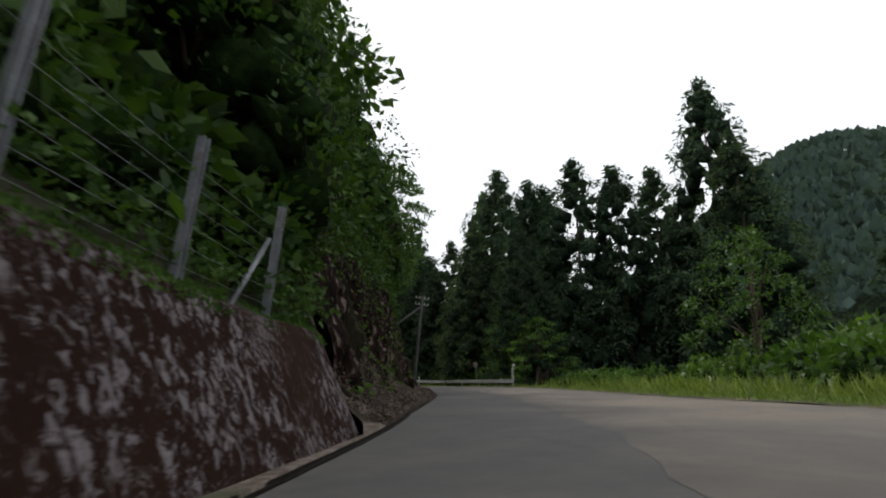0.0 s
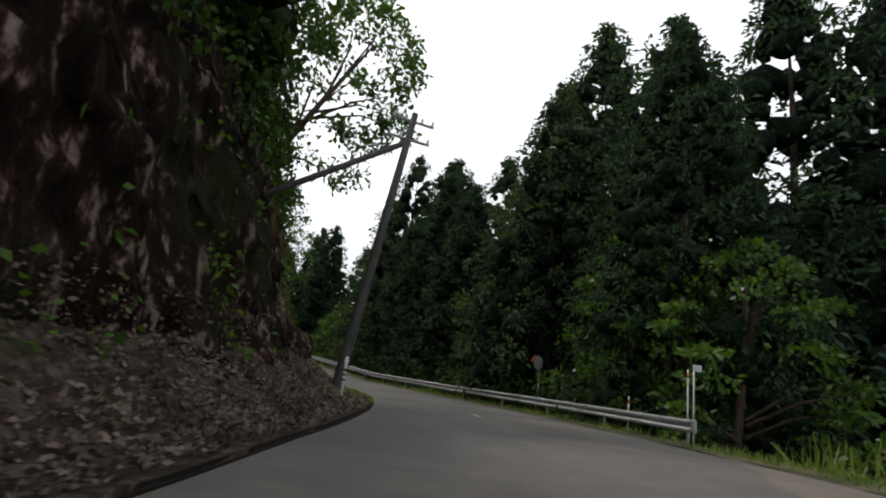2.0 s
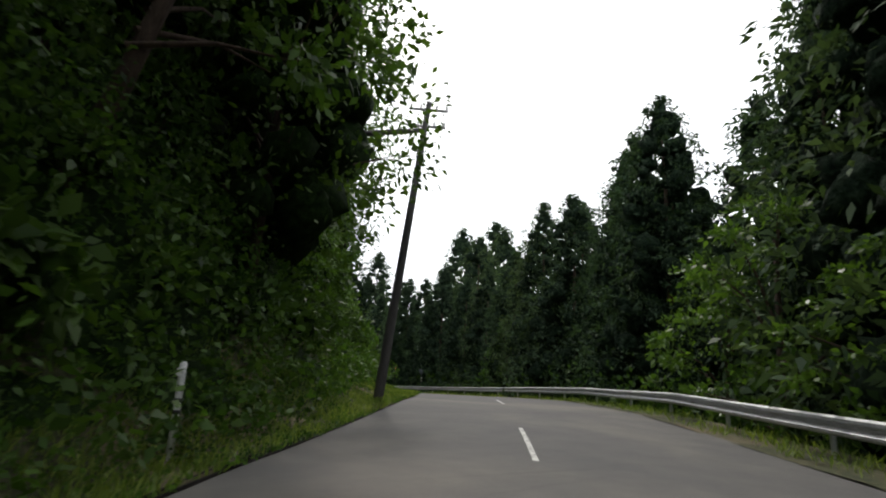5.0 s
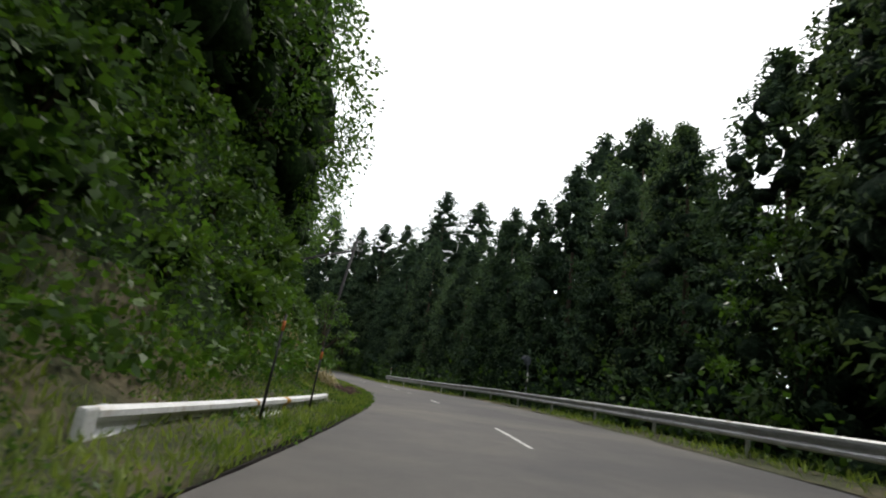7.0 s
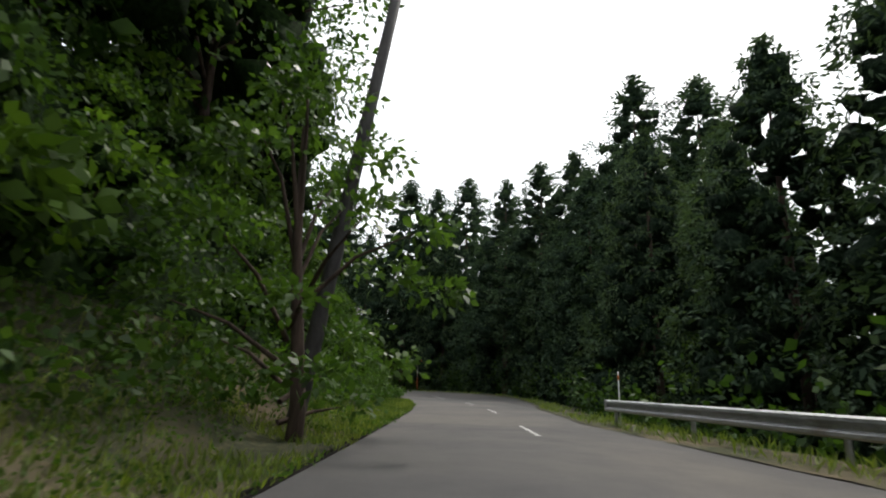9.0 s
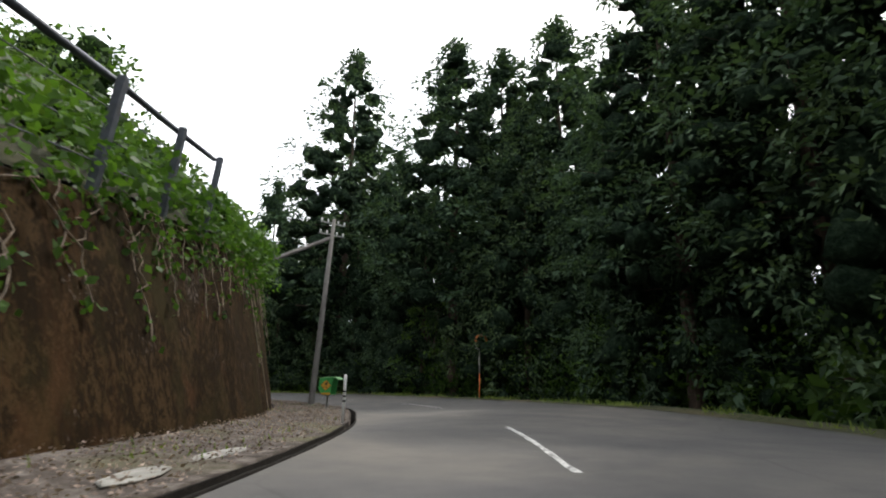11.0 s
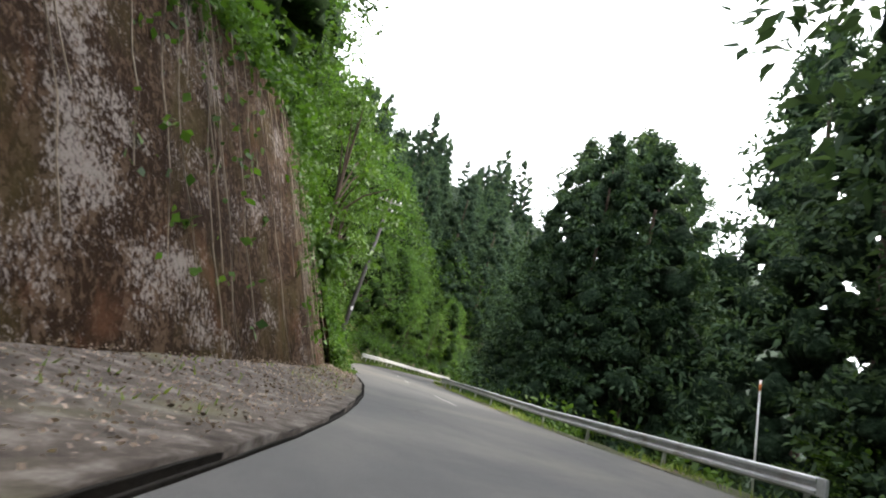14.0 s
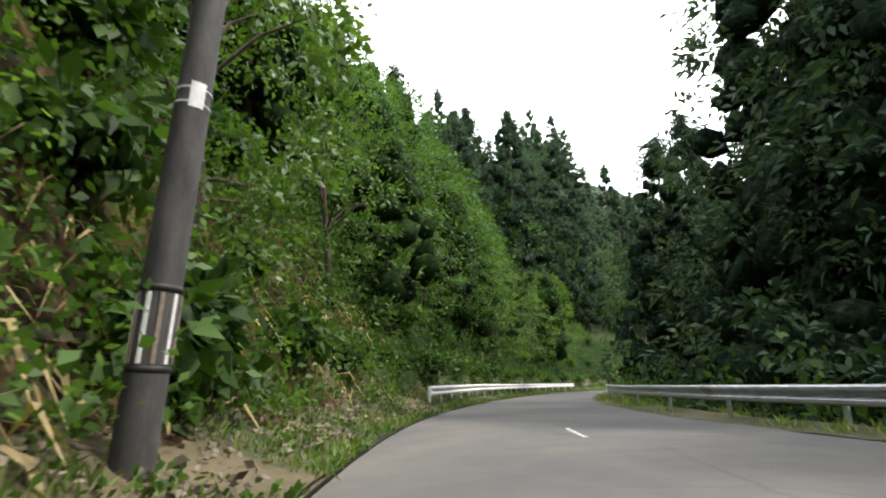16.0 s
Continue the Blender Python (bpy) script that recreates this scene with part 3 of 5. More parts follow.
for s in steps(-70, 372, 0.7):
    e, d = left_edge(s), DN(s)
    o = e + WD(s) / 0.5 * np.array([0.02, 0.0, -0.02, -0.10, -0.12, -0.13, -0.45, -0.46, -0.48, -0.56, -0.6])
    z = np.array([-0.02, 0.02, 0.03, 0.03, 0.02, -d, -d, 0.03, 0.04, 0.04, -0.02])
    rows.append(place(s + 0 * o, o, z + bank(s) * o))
tagged(sheet("ditch", np.array(rows) + warp(np.array(rows), 0.025, 1.4), DITCH, "narrow concrete roadside ditch, its shade put into the colour", flip=True), category="ditch")

# centre line: worn dashes
DASH = [(38.6, 39.6, 0.12), (56, 57.2, 0.1), (92, 96, 0.11), (104, 108, 0.11), (116.4, 122, 0.12), (127.6, 131, 0.11), (140.6, 142.6, 0.11), (148.3, 149.6, 0.09), (152, 158.5, 0.12), (166, 169, 0.12),
        (176, 180, 0.12), (186, 190, 0.12), (199.5, 206.5, 0.13), (216.2, 222.3, 0.12), (228.6, 229.5, 0.1), (231.8, 233.6, 0.1), (235.5, 237.4, 0.1), (258.3, 262.6, 0.07), (270.5, 272.5, 0.12), (278, 280, 0.1)]
for a, b, w in DASH:
    ss = steps(a, b, 0.4)
    rng = np.random.default_rng(int(a))
    rows = [place(s + np.zeros(3), centre(s) + (w / 2) * np.array([-1, 0, 1]) * (0.75 + 0.3 * rng.random()), 0.006 + bank(s) * centre(s)) for s in ss]
    tagged(sheet("centre_line", rows, PAINT, "worn white dash of the centre line"), category="road marking", group="centre line dashes")

# ---------------------------------------------------------------- things by the road


def fix(child, parent):
    child.parent = parent
    child.matrix_parent_inverse = parent.matrix_basis.inverted()
    return child


def spot(s, o, dz=0.0, turn=0.0):
    x, y, z = place(float(s), float(o), float(gz(s, o)) + dz)
    return pose(x, y, z, 0, 0, heading(s) + turn)


BEAM = [(0.0, 0.41), (-0.075, 0.445), (-0.08, 0.5), (0.0, 0.56), (0.0, 0.61), (-0.08, 0.67), (-0.075, 0.725), (0.0, 0.76)]


def guard_rail(name, s0, s1, offset, mat, post_mat, label, gap=4.0, side=1, cap=True):
    """A steel W-beam on posts along the road; side 1 faces left, -1 faces right."""
    root = thing(name, Matrix.Translation(place(float(s0), float(offset(s0)), float(gz(s0, offset(s0))))), label, "guard rail")
    loop = BEAM + [(o + 0.006, z) for o, z in BEAM[::-1]]
    rows = []
    for s in steps(s0, s1, 0.8):
        o = offset(s) + side * np.array([p[0] for p in loop + loop[:1]])
        z = np.array([p[1] for p in loop + loop[:1]]) + float(gz(s, offset(s)))
        rows.append(place(s + 0 * o, o, z))
    ob = sheet("beam", rows, mat, kind="part")
    del ob["kind"]
    ob.data.polygons.foreach_set("use_smooth", [False] * len(ob.data.polygons))
    fix(ob, root)
    bm = bmesh.new()
    tube(bm, [(0, 0, -0.5), (0, 0, 0.70), (0, 0, 0.72)], [0.055, 0.055, 0.03], 10)
    boxed(bm, (0.10, 0.07, 0.2), (-0.04 * side, 0, 0.585))
    me = bpy.data.meshes.new("post")
    bm.to_mesh(me)
    bm.free()
    me.materials.append(post_mat)
    for s in steps(s0 + 0.3, s1 - 0.3, gap):
        ob = new("post", me)
        o = offset(s) + 0.1 * side
        ob.matrix_world = pose(*place(float(s), float(o), float(gz(s, o))), 0, 0, heading(s))
        fix(ob, root)
    if cap:
        for s, d in ((s0, -0.1), (s1, 0.1)):
            bm = bmesh.new()
            boxed(bm, (0.09, 0.2, 0.35), (-0.03 * side, 0, 0.585), 0.03)
            me2 = bpy.data.meshes.new("end_plate")
            bm.to_mesh(me2)
            bm.free()
            me2.materials.append(mat)
            ob = new("end_plate", me2)
            ob.matrix_world = pose(*place(float(s + d), float(offset(s)), float(gz(s, offset(s)))), 0, 0, heading(s))
            fix(ob, root)
    return root


rail_1 = table((54, 7.6), (70, 7.2), (152, 7.2), (160, 6.2), (171, 4.7))
rail_2 = table((249, 7.8), (256, 7.3), (275, 7.2), (285, 6.0), (295, 4.8), (305, 4.4), (372, 4.4))
guard_rail("guard_rail", 54, 171, rail_1, GALV, GALV, "long galvanised steel guard rail beside the asphalt")
guard_rail("guard_rail", 249.5, 312, rail_2, GALV, GALV, "galvanised steel guard rail round the outer bend")
guard_rail("guard_rail", 288.5, 330, table((288, -2.2), (300, -2.6), (372, -2.6)), WHITE, WHITE, "white painted guard rail at the far bend", 2.0, -1)
short_rail = guard_rail("guard_rail", 123.3, 131.9, table((122, -3.05), (131.5, -2.5)), WHITE, GALV, "short white guard rail with orange band on grassy verge", 2.6, -1)
for a, b in ((128.4, 128.62), (126.9, 127.0)):
    rows = []
    for s in steps(a, b, 0.1):
        o0 = np.interp(s, [122, 131.5], [-3.05, -2.5])
        o = o0 - np.array([p[0] - 0.004 for p in BEAM])
        rows.append(place(s + 0 * o, o, np.array([p[1] for p in BEAM]) + float(gz(s, o0))))
    band = sheet("reflective_band", rows, YELLOW, "orange reflective band")
    del band["kind"]
    fix(band, short_rail)
short_rail.location.z -= 0.5


def utility_pole(s, o, h, mat, label, lean=0.0, brace=True, arms=2, band=False, r0=0.17, sag=0.0):
    root = thing("utility_pole", spot(s, o, -0.05) @ pose(0, 0, 0, 0, lean, 0), label, "utility pole", "utility poles")
    bm = bmesh.new()
    tube(bm, [(0, 0, -0.3), (0, 0, 0.0), (0, 0, h * 0.5), (0, 0, h)], [r0, r0, r0 * 0.82, r0 * 0.62], 20)
    part("shaft", bm, mat, root)
    for k in range(arms):
        bm = bmesh.new()
        boxed(bm, (1.5, 0.08, 0.08), (0.0, 0.12, h - 0.25 - 0.7 * k), 0.01)
        arm = part("crossarm", bm, GREY, root)
        for x in (-0.68, -0.3, 0.3, 0.68):
            bm = bmesh.new()
            tube(bm, [(x, 0.12, h - 0.21 - 0.7 * k), (x, 0.12, h - 0.1 - 0.7 * k), (x, 0.12, h - 0.03 - 0.7 * k)], [0.025, 0.05, 0.035], 8)
            part("insulator", bm, WHITE, arm)
    if brace:
        bm = bmesh.new()
        tube(bm, [(-0.1, 0, h - 1.2), (-3.2, -0.5, h - 2.0 - sag), (-7.5, -1.2, h - 3.4 - 2.2 * sag)], [0.1, 0.11, 0.12], 12)
        part("brace", bm, mat, root, "slanting brace pole")
    if band:
        for z, hh, w in ((0.8, 0.05, 0.012), (1.42, 0.05, 0.012), (0.85, 0.57, 0.004)):
            bm = bmesh.new()
            tube(bm, [(0, 0, z), (0, 0, z + hh)], [r0 + w - 0.012, r0 + w - 0.012], 20)
            part("band", bm, BLACK, root, "black guard band")
        for k in range(10):
            bm = bmesh.new()
            a = k * math.pi / 5
            boxed(bm, (0.03, 0.012, 0.54), ((r0 - 0.002) * math.sin(a), -(r0 - 0.002) * math.cos(a), 1.135), 0.0, Matrix.Rotation(a, 4, "Z"))
            part("stripe", bm, TWIG if k % 2 else WHITE, root)
        for z in (3.05, 3.19):
            bm = bmesh.new()
            tube(bm, [(0, 0, z), (0, 0, z + 0.012)], [r0 * 0.9 + 0.006, r0 * 0.9 + 0.006], 20)
            part("strap", bm, WHITE, root, "thin pale strap")
        bm = bmesh.new()
        for k in range(5):
            a = 0.35 + 0.16 * k
            boxed(bm, (0.028, 0.006, 0.24), ((r0 * 0.9 + 0.004) * math.sin(a), -(r0 * 0.9 + 0.004) * math.cos(a), 3.13), 0.0, Matrix.Rotation(a, 4, "Z"))
        part("plate", bm, WHITE, root, "small white number plate")
    return root


utility_pole(56, -2.55, 9.6, DARKPOLE, "dark utility pole with a slanting brace beside a leafy cliff", 6.5, r0=0.18, sag=2.0)
utility_pole(101, -2.4, 11.0, DARKPOLE, "dark utility pole on a grassy verge", 5.0)
utility_pole(164, -3.0, 12.2, DARKPOLE, "dark utility pole partly wrapped in ivy", 8.0, sag=1.0)
utility_pole(223, -1.45, 10.6, POLE, "grey concrete utility pole beside the ditch", 2.6, sag=1.2)
utility_pole(273, -2.3, 10.8, DARKPOLE, "dark utility pole with a black striped guard", 2.5, brace=False, band=True, r0=0.16)


def delineator(s, o, h, label, lean=0.0, cap_mat=WHITE, r=0.04):
    root = thing("delineator", spot(s, o) @ pose(0, 0, 0, 0, lean, 0), label, "delineator post")
    bm = bmesh.new()
    tube(bm, [(0, 0, -0.3), (0, 0, h - 0.12), (0, 0, h - 0.02), (0, 0, h)], [r, r, r, r * 0.5], 12)
    part("post", bm, WHITE, root)
    bm = bmesh.new()
    tube(bm, [(0, -0.03, h - 0.12), (0, -0.055, h - 0.12)], [0.055, 0.05], 14)
    part("reflector", bm, cap_mat, root, "round reflector")
    for k in range(3):
        bm = bmesh.new()
        tube(bm, [(0, 0, h * 0.45 + 0.13 * k), (0, 0, h * 0.45 + 0.05 + 0.13 * k)], [r + 0.003, r + 0.003], 12)
        part("band", bm, BLACK, root)
    return root


delineator(54, -2.3, 1.15, "white delineator post on leaf litter by a pole")
delineator(208, -2.15, 1.35, "white delineator post with dark bands beside the ditch")
delineator(27, 12.2, 1.0, "white delineator post in tall grass")
delineator(90, -2.5, 1.1, "white delineator post on a grassy verge", -2)


def thin_rod(s, o, h, mat, label, lean=0.0):
    root = thing("snow_pole", spot(s, o) @ pose(0, 0, 0, 0, lean, 0), label, "snow pole")
    bm = bmesh.new()
    tube(bm, [(0, 0, -0.2), (0, 0, h)], [0.022, 0.02], 8)
    part("rod", bm, mat, root)
    bm = bmesh.new()
    tube(bm, [(0, 0, h - 0.25), (0, 0, h - 0.1)], [0.026, 0.026], 8)
    part("tip", bm, ORANGE, root)


thin_rod(120.3, -2.45, 1.7, BLACK, "thin dark snow pole by a short guard rail", 4)
thin_rod(126.5, -2.5, 1.6, BLACK, "thin dark snow pole at the rail's end", 3)
thin_rod(129.5, -2.4, 1.3, BLACK, "thin dark snow pole on the verge", 3)
thin_rod(251.5, 8.2, 2.6, WHITE, "tall pale snow pole behind a guard rail", -3)
thin_rod(248.6, 8.4, 1.4, WHITE, "leaning pale stake at the rail's end", 14)
thin_rod(54.4, 7.75, 2.2, WHITE, "white snow pole at the guard rail's end")
thin_rod(57, 7.6, 1.25, WHITE, "short white snow pole behind the rail")
thin_rod(170.5, 4.9, 1.6, WHITE, "white snow pole at the guard rail's end")
thin_rod(303, -3.2, 2.4, GREY, "grey stake behind a white guard rail")


def marker_post(s, o, h, lean):
    root = thing("marker_post", spot(s, o) @ pose(0, 0, 0, 0, lean, 0), "plain grey steel marker post among low weeds", "marker post")
    bm = bmesh.new()
    tube(bm, [(0, 0, -0.3), (0, 0, h - 0.03), (0, 0, h)], [0.03, 0.03, 0.02], 12)
    part("pipe", bm, GALV, root)
    bm = bmesh.new()
    tube(bm, [(0, 0, h), (0, 0, h + 0.03)], [0.036, 0.03], 12)
    part("cap", bm, GREY, root)


marker_post(73.4, -1.72, 0.95, 3)


def broken_slab(s, o, size, turn, seed, label):
    """A flat broken piece of concrete with an uneven outline."""
    root = thing("concrete_slab", spot(s, o, 0.05 if size[2] < 0.1 else -0.02, turn), label, "concrete slab", "concrete pieces on the verge")
    rng = np.random.default_rng(seed)
    bm = bmesh.new()
    ring = [bm.verts.new((size[0] / 2 * math.cos(a) * (0.8 + 0.35 * rng.random()), size[1] / 2 * math.sin(a) * (0.8 + 0.35 * rng.random()), 0)) for a in np.linspace(0, 6.283, 9)[:-1]]
    f = bm.faces.new(ring)
    r = bmesh.ops.extrude_face_region(bm, geom=[f])
    bmesh.ops.translate(bm, verts=[v for v in r["geom"] if isinstance(v, bmesh.types.BMVert)], vec=(0, 0, size[2]))
    bmesh.ops.recalc_face_normals(bm, faces=bm.faces[:])
    bmesh.ops.bevel(bm, geom=bm.edges[:], offset=0.012, segments=1, affect="EDGES")
    part("slab", bm, CONCRETE if size[2] < 0.1 else POLE, root)


for s, o, size, turn, seed, label in ((198.3, -3.15, (0.45, 1.2, 0.03), 4, 1, "pale flat concrete slab on the dirt verge"), (200.2, -3.05, (0.4, 1.5, 0.03), -6, 2, "pale flat concrete slab on the dirt verge"),
                                      (149.2, -2.3, (0.45, 0.8, 0.16), 20, 3, "broken grey concrete block at the grass edge"), (150.0, -2.05, (0.35, 0.55, 0.14), -15, 4, "broken grey concrete block at the grass edge"),
                                      (150.6, -2.2, (0.3, 0.35, 0.12), 40, 5, "broken grey concrete block at the grass edge"), (221.6, -2.0, (0.4, 0.5, 0.05), 30, 6, "pale stone slab on dry soil")):
    broken_slab(s, o, size, turn, seed, label)


def rail_sign():
    root = thing("rail_sign", spot(54.2, 7.8), "small white plate on a thin post at the rail's end", "sign")
    bm = bmesh.new()
    boxed(bm, (0.26, 0.015, 0.18), (0.1, 0, 2.25), 0.004)
    part("plate", bm, WHITE, root)
    for k in range(3):
        bm = bmesh.new()
        boxed(bm, (0.18, 0.006, 0.018), (0.1, -0.011, 2.2 + 0.045 * k))
        part("bar", bm, GREY, root)
    bm = bmesh.new()
    tube(bm, [(0, 0.02, -0.3), (0, 0.02, 2.33)], [0.02, 0.02], 8)
    part("post", bm, WHITE, root)


rail_sign()


def curve_mirror(s, o, h, label, turn=0.0, r=0.4, paint=None):
    """A round traffic mirror with a visor on an orange post, seen from its back."""
    root = thing("traffic_mirror", spot(s, o, 0, turn), label, "traffic mirror", "traffic mirrors")
    bm = bmesh.new()
    tube(bm, [(0, 0, -0.4), (0, 0, h * 0.42)], [0.038, 0.038], 10)
    part("lower_post", bm, paint or ORANGE, root)
    bm = bmesh.new()
    tube(bm, [(0, 0, h * 0.42), (0, 0, h + 0.2)], [0.036, 0.036], 10)
    part("upper_post", bm, paint or GREY, root)
    bm = bmesh.new()
    bmesh.ops.create_uvsphere(bm, u_segments=28, v_segments=10, radius=r, matrix=Matrix.Translation((0, 0.08, h - r * 0.4)) @ Matrix.Rotation(math.pi / 2, 4, "X") @ Matrix.Diagonal((1, 1, 0.25, 1)))
    part("back", bm, paint or GREY, root, "grey domed back")
    bm = bmesh.new()
    bmesh.ops.create_uvsphere(bm, u_segments=28, v_segments=10, radius=r * 0.94, matrix=Matrix.Translation((0, 0.11, h - r * 0.4)) @ Matrix.Rotation(math.pi / 2, 4, "X") @ Matrix.Diagonal((1, 1, 0.25, 1)))
    part("mirror_face", bm, MIRROR, root, "convex mirror face")
    bm = bmesh.new()
    pts = [Vector((1.04 * r * math.sin(a), 0, 1.04 * r * math.cos(a))) for a in np.linspace(-1.5, 1.5, 22)]
    for p, q in zip(pts, pts[1:]):
        v = [bm.verts.new(Vector((0, y, h - r * 0.4)) + w) for w, y in ((p, 0.05), (q, 0.05), (q, 0.28), (p, 0.28))]
        bm.faces.new(v)
    bmesh.ops.solidify(bm, geom=bm.faces[:], thickness=0.006)
    part("visor", bm, paint or ORANGE, root, "visor")
    bm = bmesh.new()
    boxed(bm, (0.09, 0.01, 0.5), (0, -0.045, h * 0.62), 0.003)
    part("plate", bm, WHITE, root)


curve_mirror(66.6, 9.7, 3.7, "round traffic mirror on an orange post behind the rail", 20)
curve_mirror(147, 7.9, 2.7, "round grey traffic mirror on a thin post behind the rail", 20, 0.28, DARKSTEEL)
curve_mirror(226.0, 11.9, 4.2, "round traffic mirror on an orange and grey post", 190, 0.58)


def sand_box():
    """A green grit box with a curved roof, open to the road, on a post and a concrete foot."""
    root = thing("grit_box", spot(218.55, -1.7, 0.0, -123) @ Matrix.Scale(0.9, 4), "green open grit box with curved roof on grey post", "grit box")
    bm = bmesh.new()
    boxed(bm, (0.6, 0.75, 0.18), (0, 0.05, 0.0), 0.02)
    part("foot", bm, CONCRETE, root, "rectangular concrete foot")
    bm = bmesh.new()
    tube(bm, [(0, -0.05, 0.05), (0, -0.05, 0.72)], [0.065, 0.065], 14)
    boxed(bm, (0.34, 0.3, 0.03), (0, -0.03, 0.705))
    part("post", bm, GREY, root, "grey steel post")
    w, zb = 0.4, 0.72
    side = [(0.24, zb), (-0.14, zb), (-0.4, zb + 0.27), (-0.36, zb + 0.82), (0.36, zb + 0.87)]
    for sx in (-1, 1):
        bm = bmesh.new()
        f = bm.faces.new([bm.verts.new((sx * w, y, z)) for y, z in side])
        r = bmesh.ops.extrude_face_region(bm, geom=[f])
        bmesh.ops.translate(bm, verts=[v for v in r["geom"] if isinstance(v, bmesh.types.BMVert)], vec=(-sx * 0.03, 0, 0))
        bmesh.ops.recalc_face_normals(bm, faces=bm.faces[:])
        part("side_panel", bm, GREEN, root)
    roof = [(-0.38, zb + 0.83), (0.0, zb + 0.88), (0.32, zb + 0.9), (0.45, zb + 0.885), (0.55, zb + 0.84), (0.6, zb + 0.77)]
    for nm, line, mt, k in (("floor_panel", [(0.27, zb + 0.01), (-0.14, zb + 0.01)], GREENTOP, -0.032), ("back_panel", [(-0.14, zb + 0.01), (-0.39, zb + 0.27), (-0.35, zb + 0.82)], GREEN, -0.032), ("roof", roof, GREENTOP, 0.03)):
        bm = bmesh.new()
        for (y0, z0), (y1, z1) in zip(line, line[1:]):
            bm.faces.new([bm.verts.new(v) for v in ((-w - k, y0, z0), (w + k, y0, z0), (w + k, y1, z1), (-w - k, y1, z1))])
        bmesh.ops.remove_doubles(bm, verts=bm.verts[:], dist=0.001)
        bmesh.ops.recalc_face_normals(bm, faces=bm.faces[:])
        bmesh.ops.solidify(bm, geom=bm.faces[:], thickness=0.028)
        part(nm, bm, mt, root)
    for nm, size, at, rot, mt in (("sign_edge", (0.01, 0.40, 0.40), (w + 0.005, -0.02, zb + 0.47), 45, BLACK), ("sign_plate", (0.014, 0.37, 0.37), (w + 0.007, -0.02, zb + 0.47), 45, YELLOW),
                                  ("sign_mark", (0.018, 0.13, 0.1), (w + 0.009, 0.0, zb + 0.55), 20, BLACK), ("sign_bar", (0.018, 0.15, 0.018), (w + 0.009, -0.03, zb + 0.42), 25, BLACK),
                                  ("sign_bar", (0.018, 0.12, 0.018), (w + 0.009, -0.01, zb + 0.36), -20, BLACK), ("sign_bar", (0.018, 0.018, 0.1), (w + 0.009, 0.05, zb + 0.33), 10, BLACK),
                                  ("lower_stripe", (0.012, 0.5, 0.09), (w + 0.006, 0.0, zb + 0.06), 0, YELLOW)):
        bm = bmesh.new()
        boxed(bm, size, at, 0.0, Matrix.Rotation(radians(rot), 4, "X"))
        part(nm, bm, mt, root)


sand_box()


def wire_fence(s0, s1, n, label, h=1.7):
    """Steel posts with strands of wire, standing on the low wall's top."""
    top = lambda s: (toe(s) - face_run(s) - 0.17, toe_z(s) + face_h(s))
    o0, z0 = top(s0)
    root = thing("wire_fence", Matrix.Translation(place(float(s0), float(o0), float(z0))), label, "fence")
    ps = []
    for s in np.linspace(s0, s1, n):
        o, z = top(s)
        p = Vector(place(float(s), float(o), float(z)))
        ps.append(p)
        bm = bmesh.new()
        ring = [(x, y, -0.1) for x, y in ((-0.05, -0.05), (0.05, -0.05), (0.05, -0.038), (0.006, -0.038), (0.006, 0.038), (0.05, 0.038), (0.05, 0.05), (-0.05, 0.05), (-0.05, 0.038), (-0.006, 0.038), (-0.006, -0.038), (-0.05, -0.038))]
        f = bm.faces.new([bm.verts.new(v) for v in ring])
        r = bmesh.ops.extrude_face_region(bm, geom=[f])
        bmesh.ops.translate(bm, verts=[v for v in r["geom"] if isinstance(v, bmesh.types.BMVert)], vec=(0, 0, h + 0.1))
        bmesh.ops.recalc_face_normals(bm, faces=bm.faces[:])
        ob = part("post", bm, STEEL, root)
        ob.matrix_basis = Matrix.Translation(p) @ pose(0, 0, 0, 0, 6, heading(s))
        fix(ob, root)
    for k in range(6):
        bm = bmesh.new()
        tube(bm, [p + Vector((0, 0, 0.22 + 0.24 * k)) for p in ps], [0.004] * len(ps), 5)
        fix(part("strand", bm, STEEL, root), root)
    bm = bmesh.new()
    e = ps[-1]
    tube(bm, [e + Vector((0, 0, 1.2)), e + Vector((-0.1, -0.9, 0.0))], [0.04, 0.04], 8)
    fix(part("strut", bm, STEEL, root, "slanting end strut"), root)


wire_fence(-20.3, 7.0, 14, "weathered steel post and wire fence on a low wall")


def frame_fence(s0, s1, n, label):
    """Tall rectangular steel frames on the top of the brown wall."""
    top = lambda s: (toe(s) - face_run(s) - 0.17, toe_z(s) + face_h(s))
    o0, z0 = top(s0)
    root = thing("steel_frame_fence", Matrix.Translation(place(float(s0), float(o0), float(z0))), label, "fence")
    last = None
    for s in np.linspace(s0, s1, n):
        o, z = top(s)
        p = Vector(place(float(s), float(o), float(z)))
        bm = bmesh.new()
        boxed(bm, (0.15, 0.15, 2.35), (0, 0, 1.1), 0.008)
        ob = part("post", bm, DARKSTEEL, root)
        ob.matrix_basis = Matrix.Translation(p) @ pose(0, 0, 0, 0, 4, heading(s))
        fix(ob, root)
        if last is not None:
            for zz, r in ((2.2, 0.07), (1.1, 0.012), (0.6, 0.012), (1.65, 0.012)):
                bm = bmesh.new()
                tube(bm, [last + Vector((0, 0, zz)), p + Vector((0, 0, zz))], [r, r], 6)
                fix(part("top_bar" if zz > 2 else "strand", bm, DARKSTEEL, root), root)
        last = p


frame_fence(198, 207.5, 4, "dark steel frame fence among vines on the brown wall")

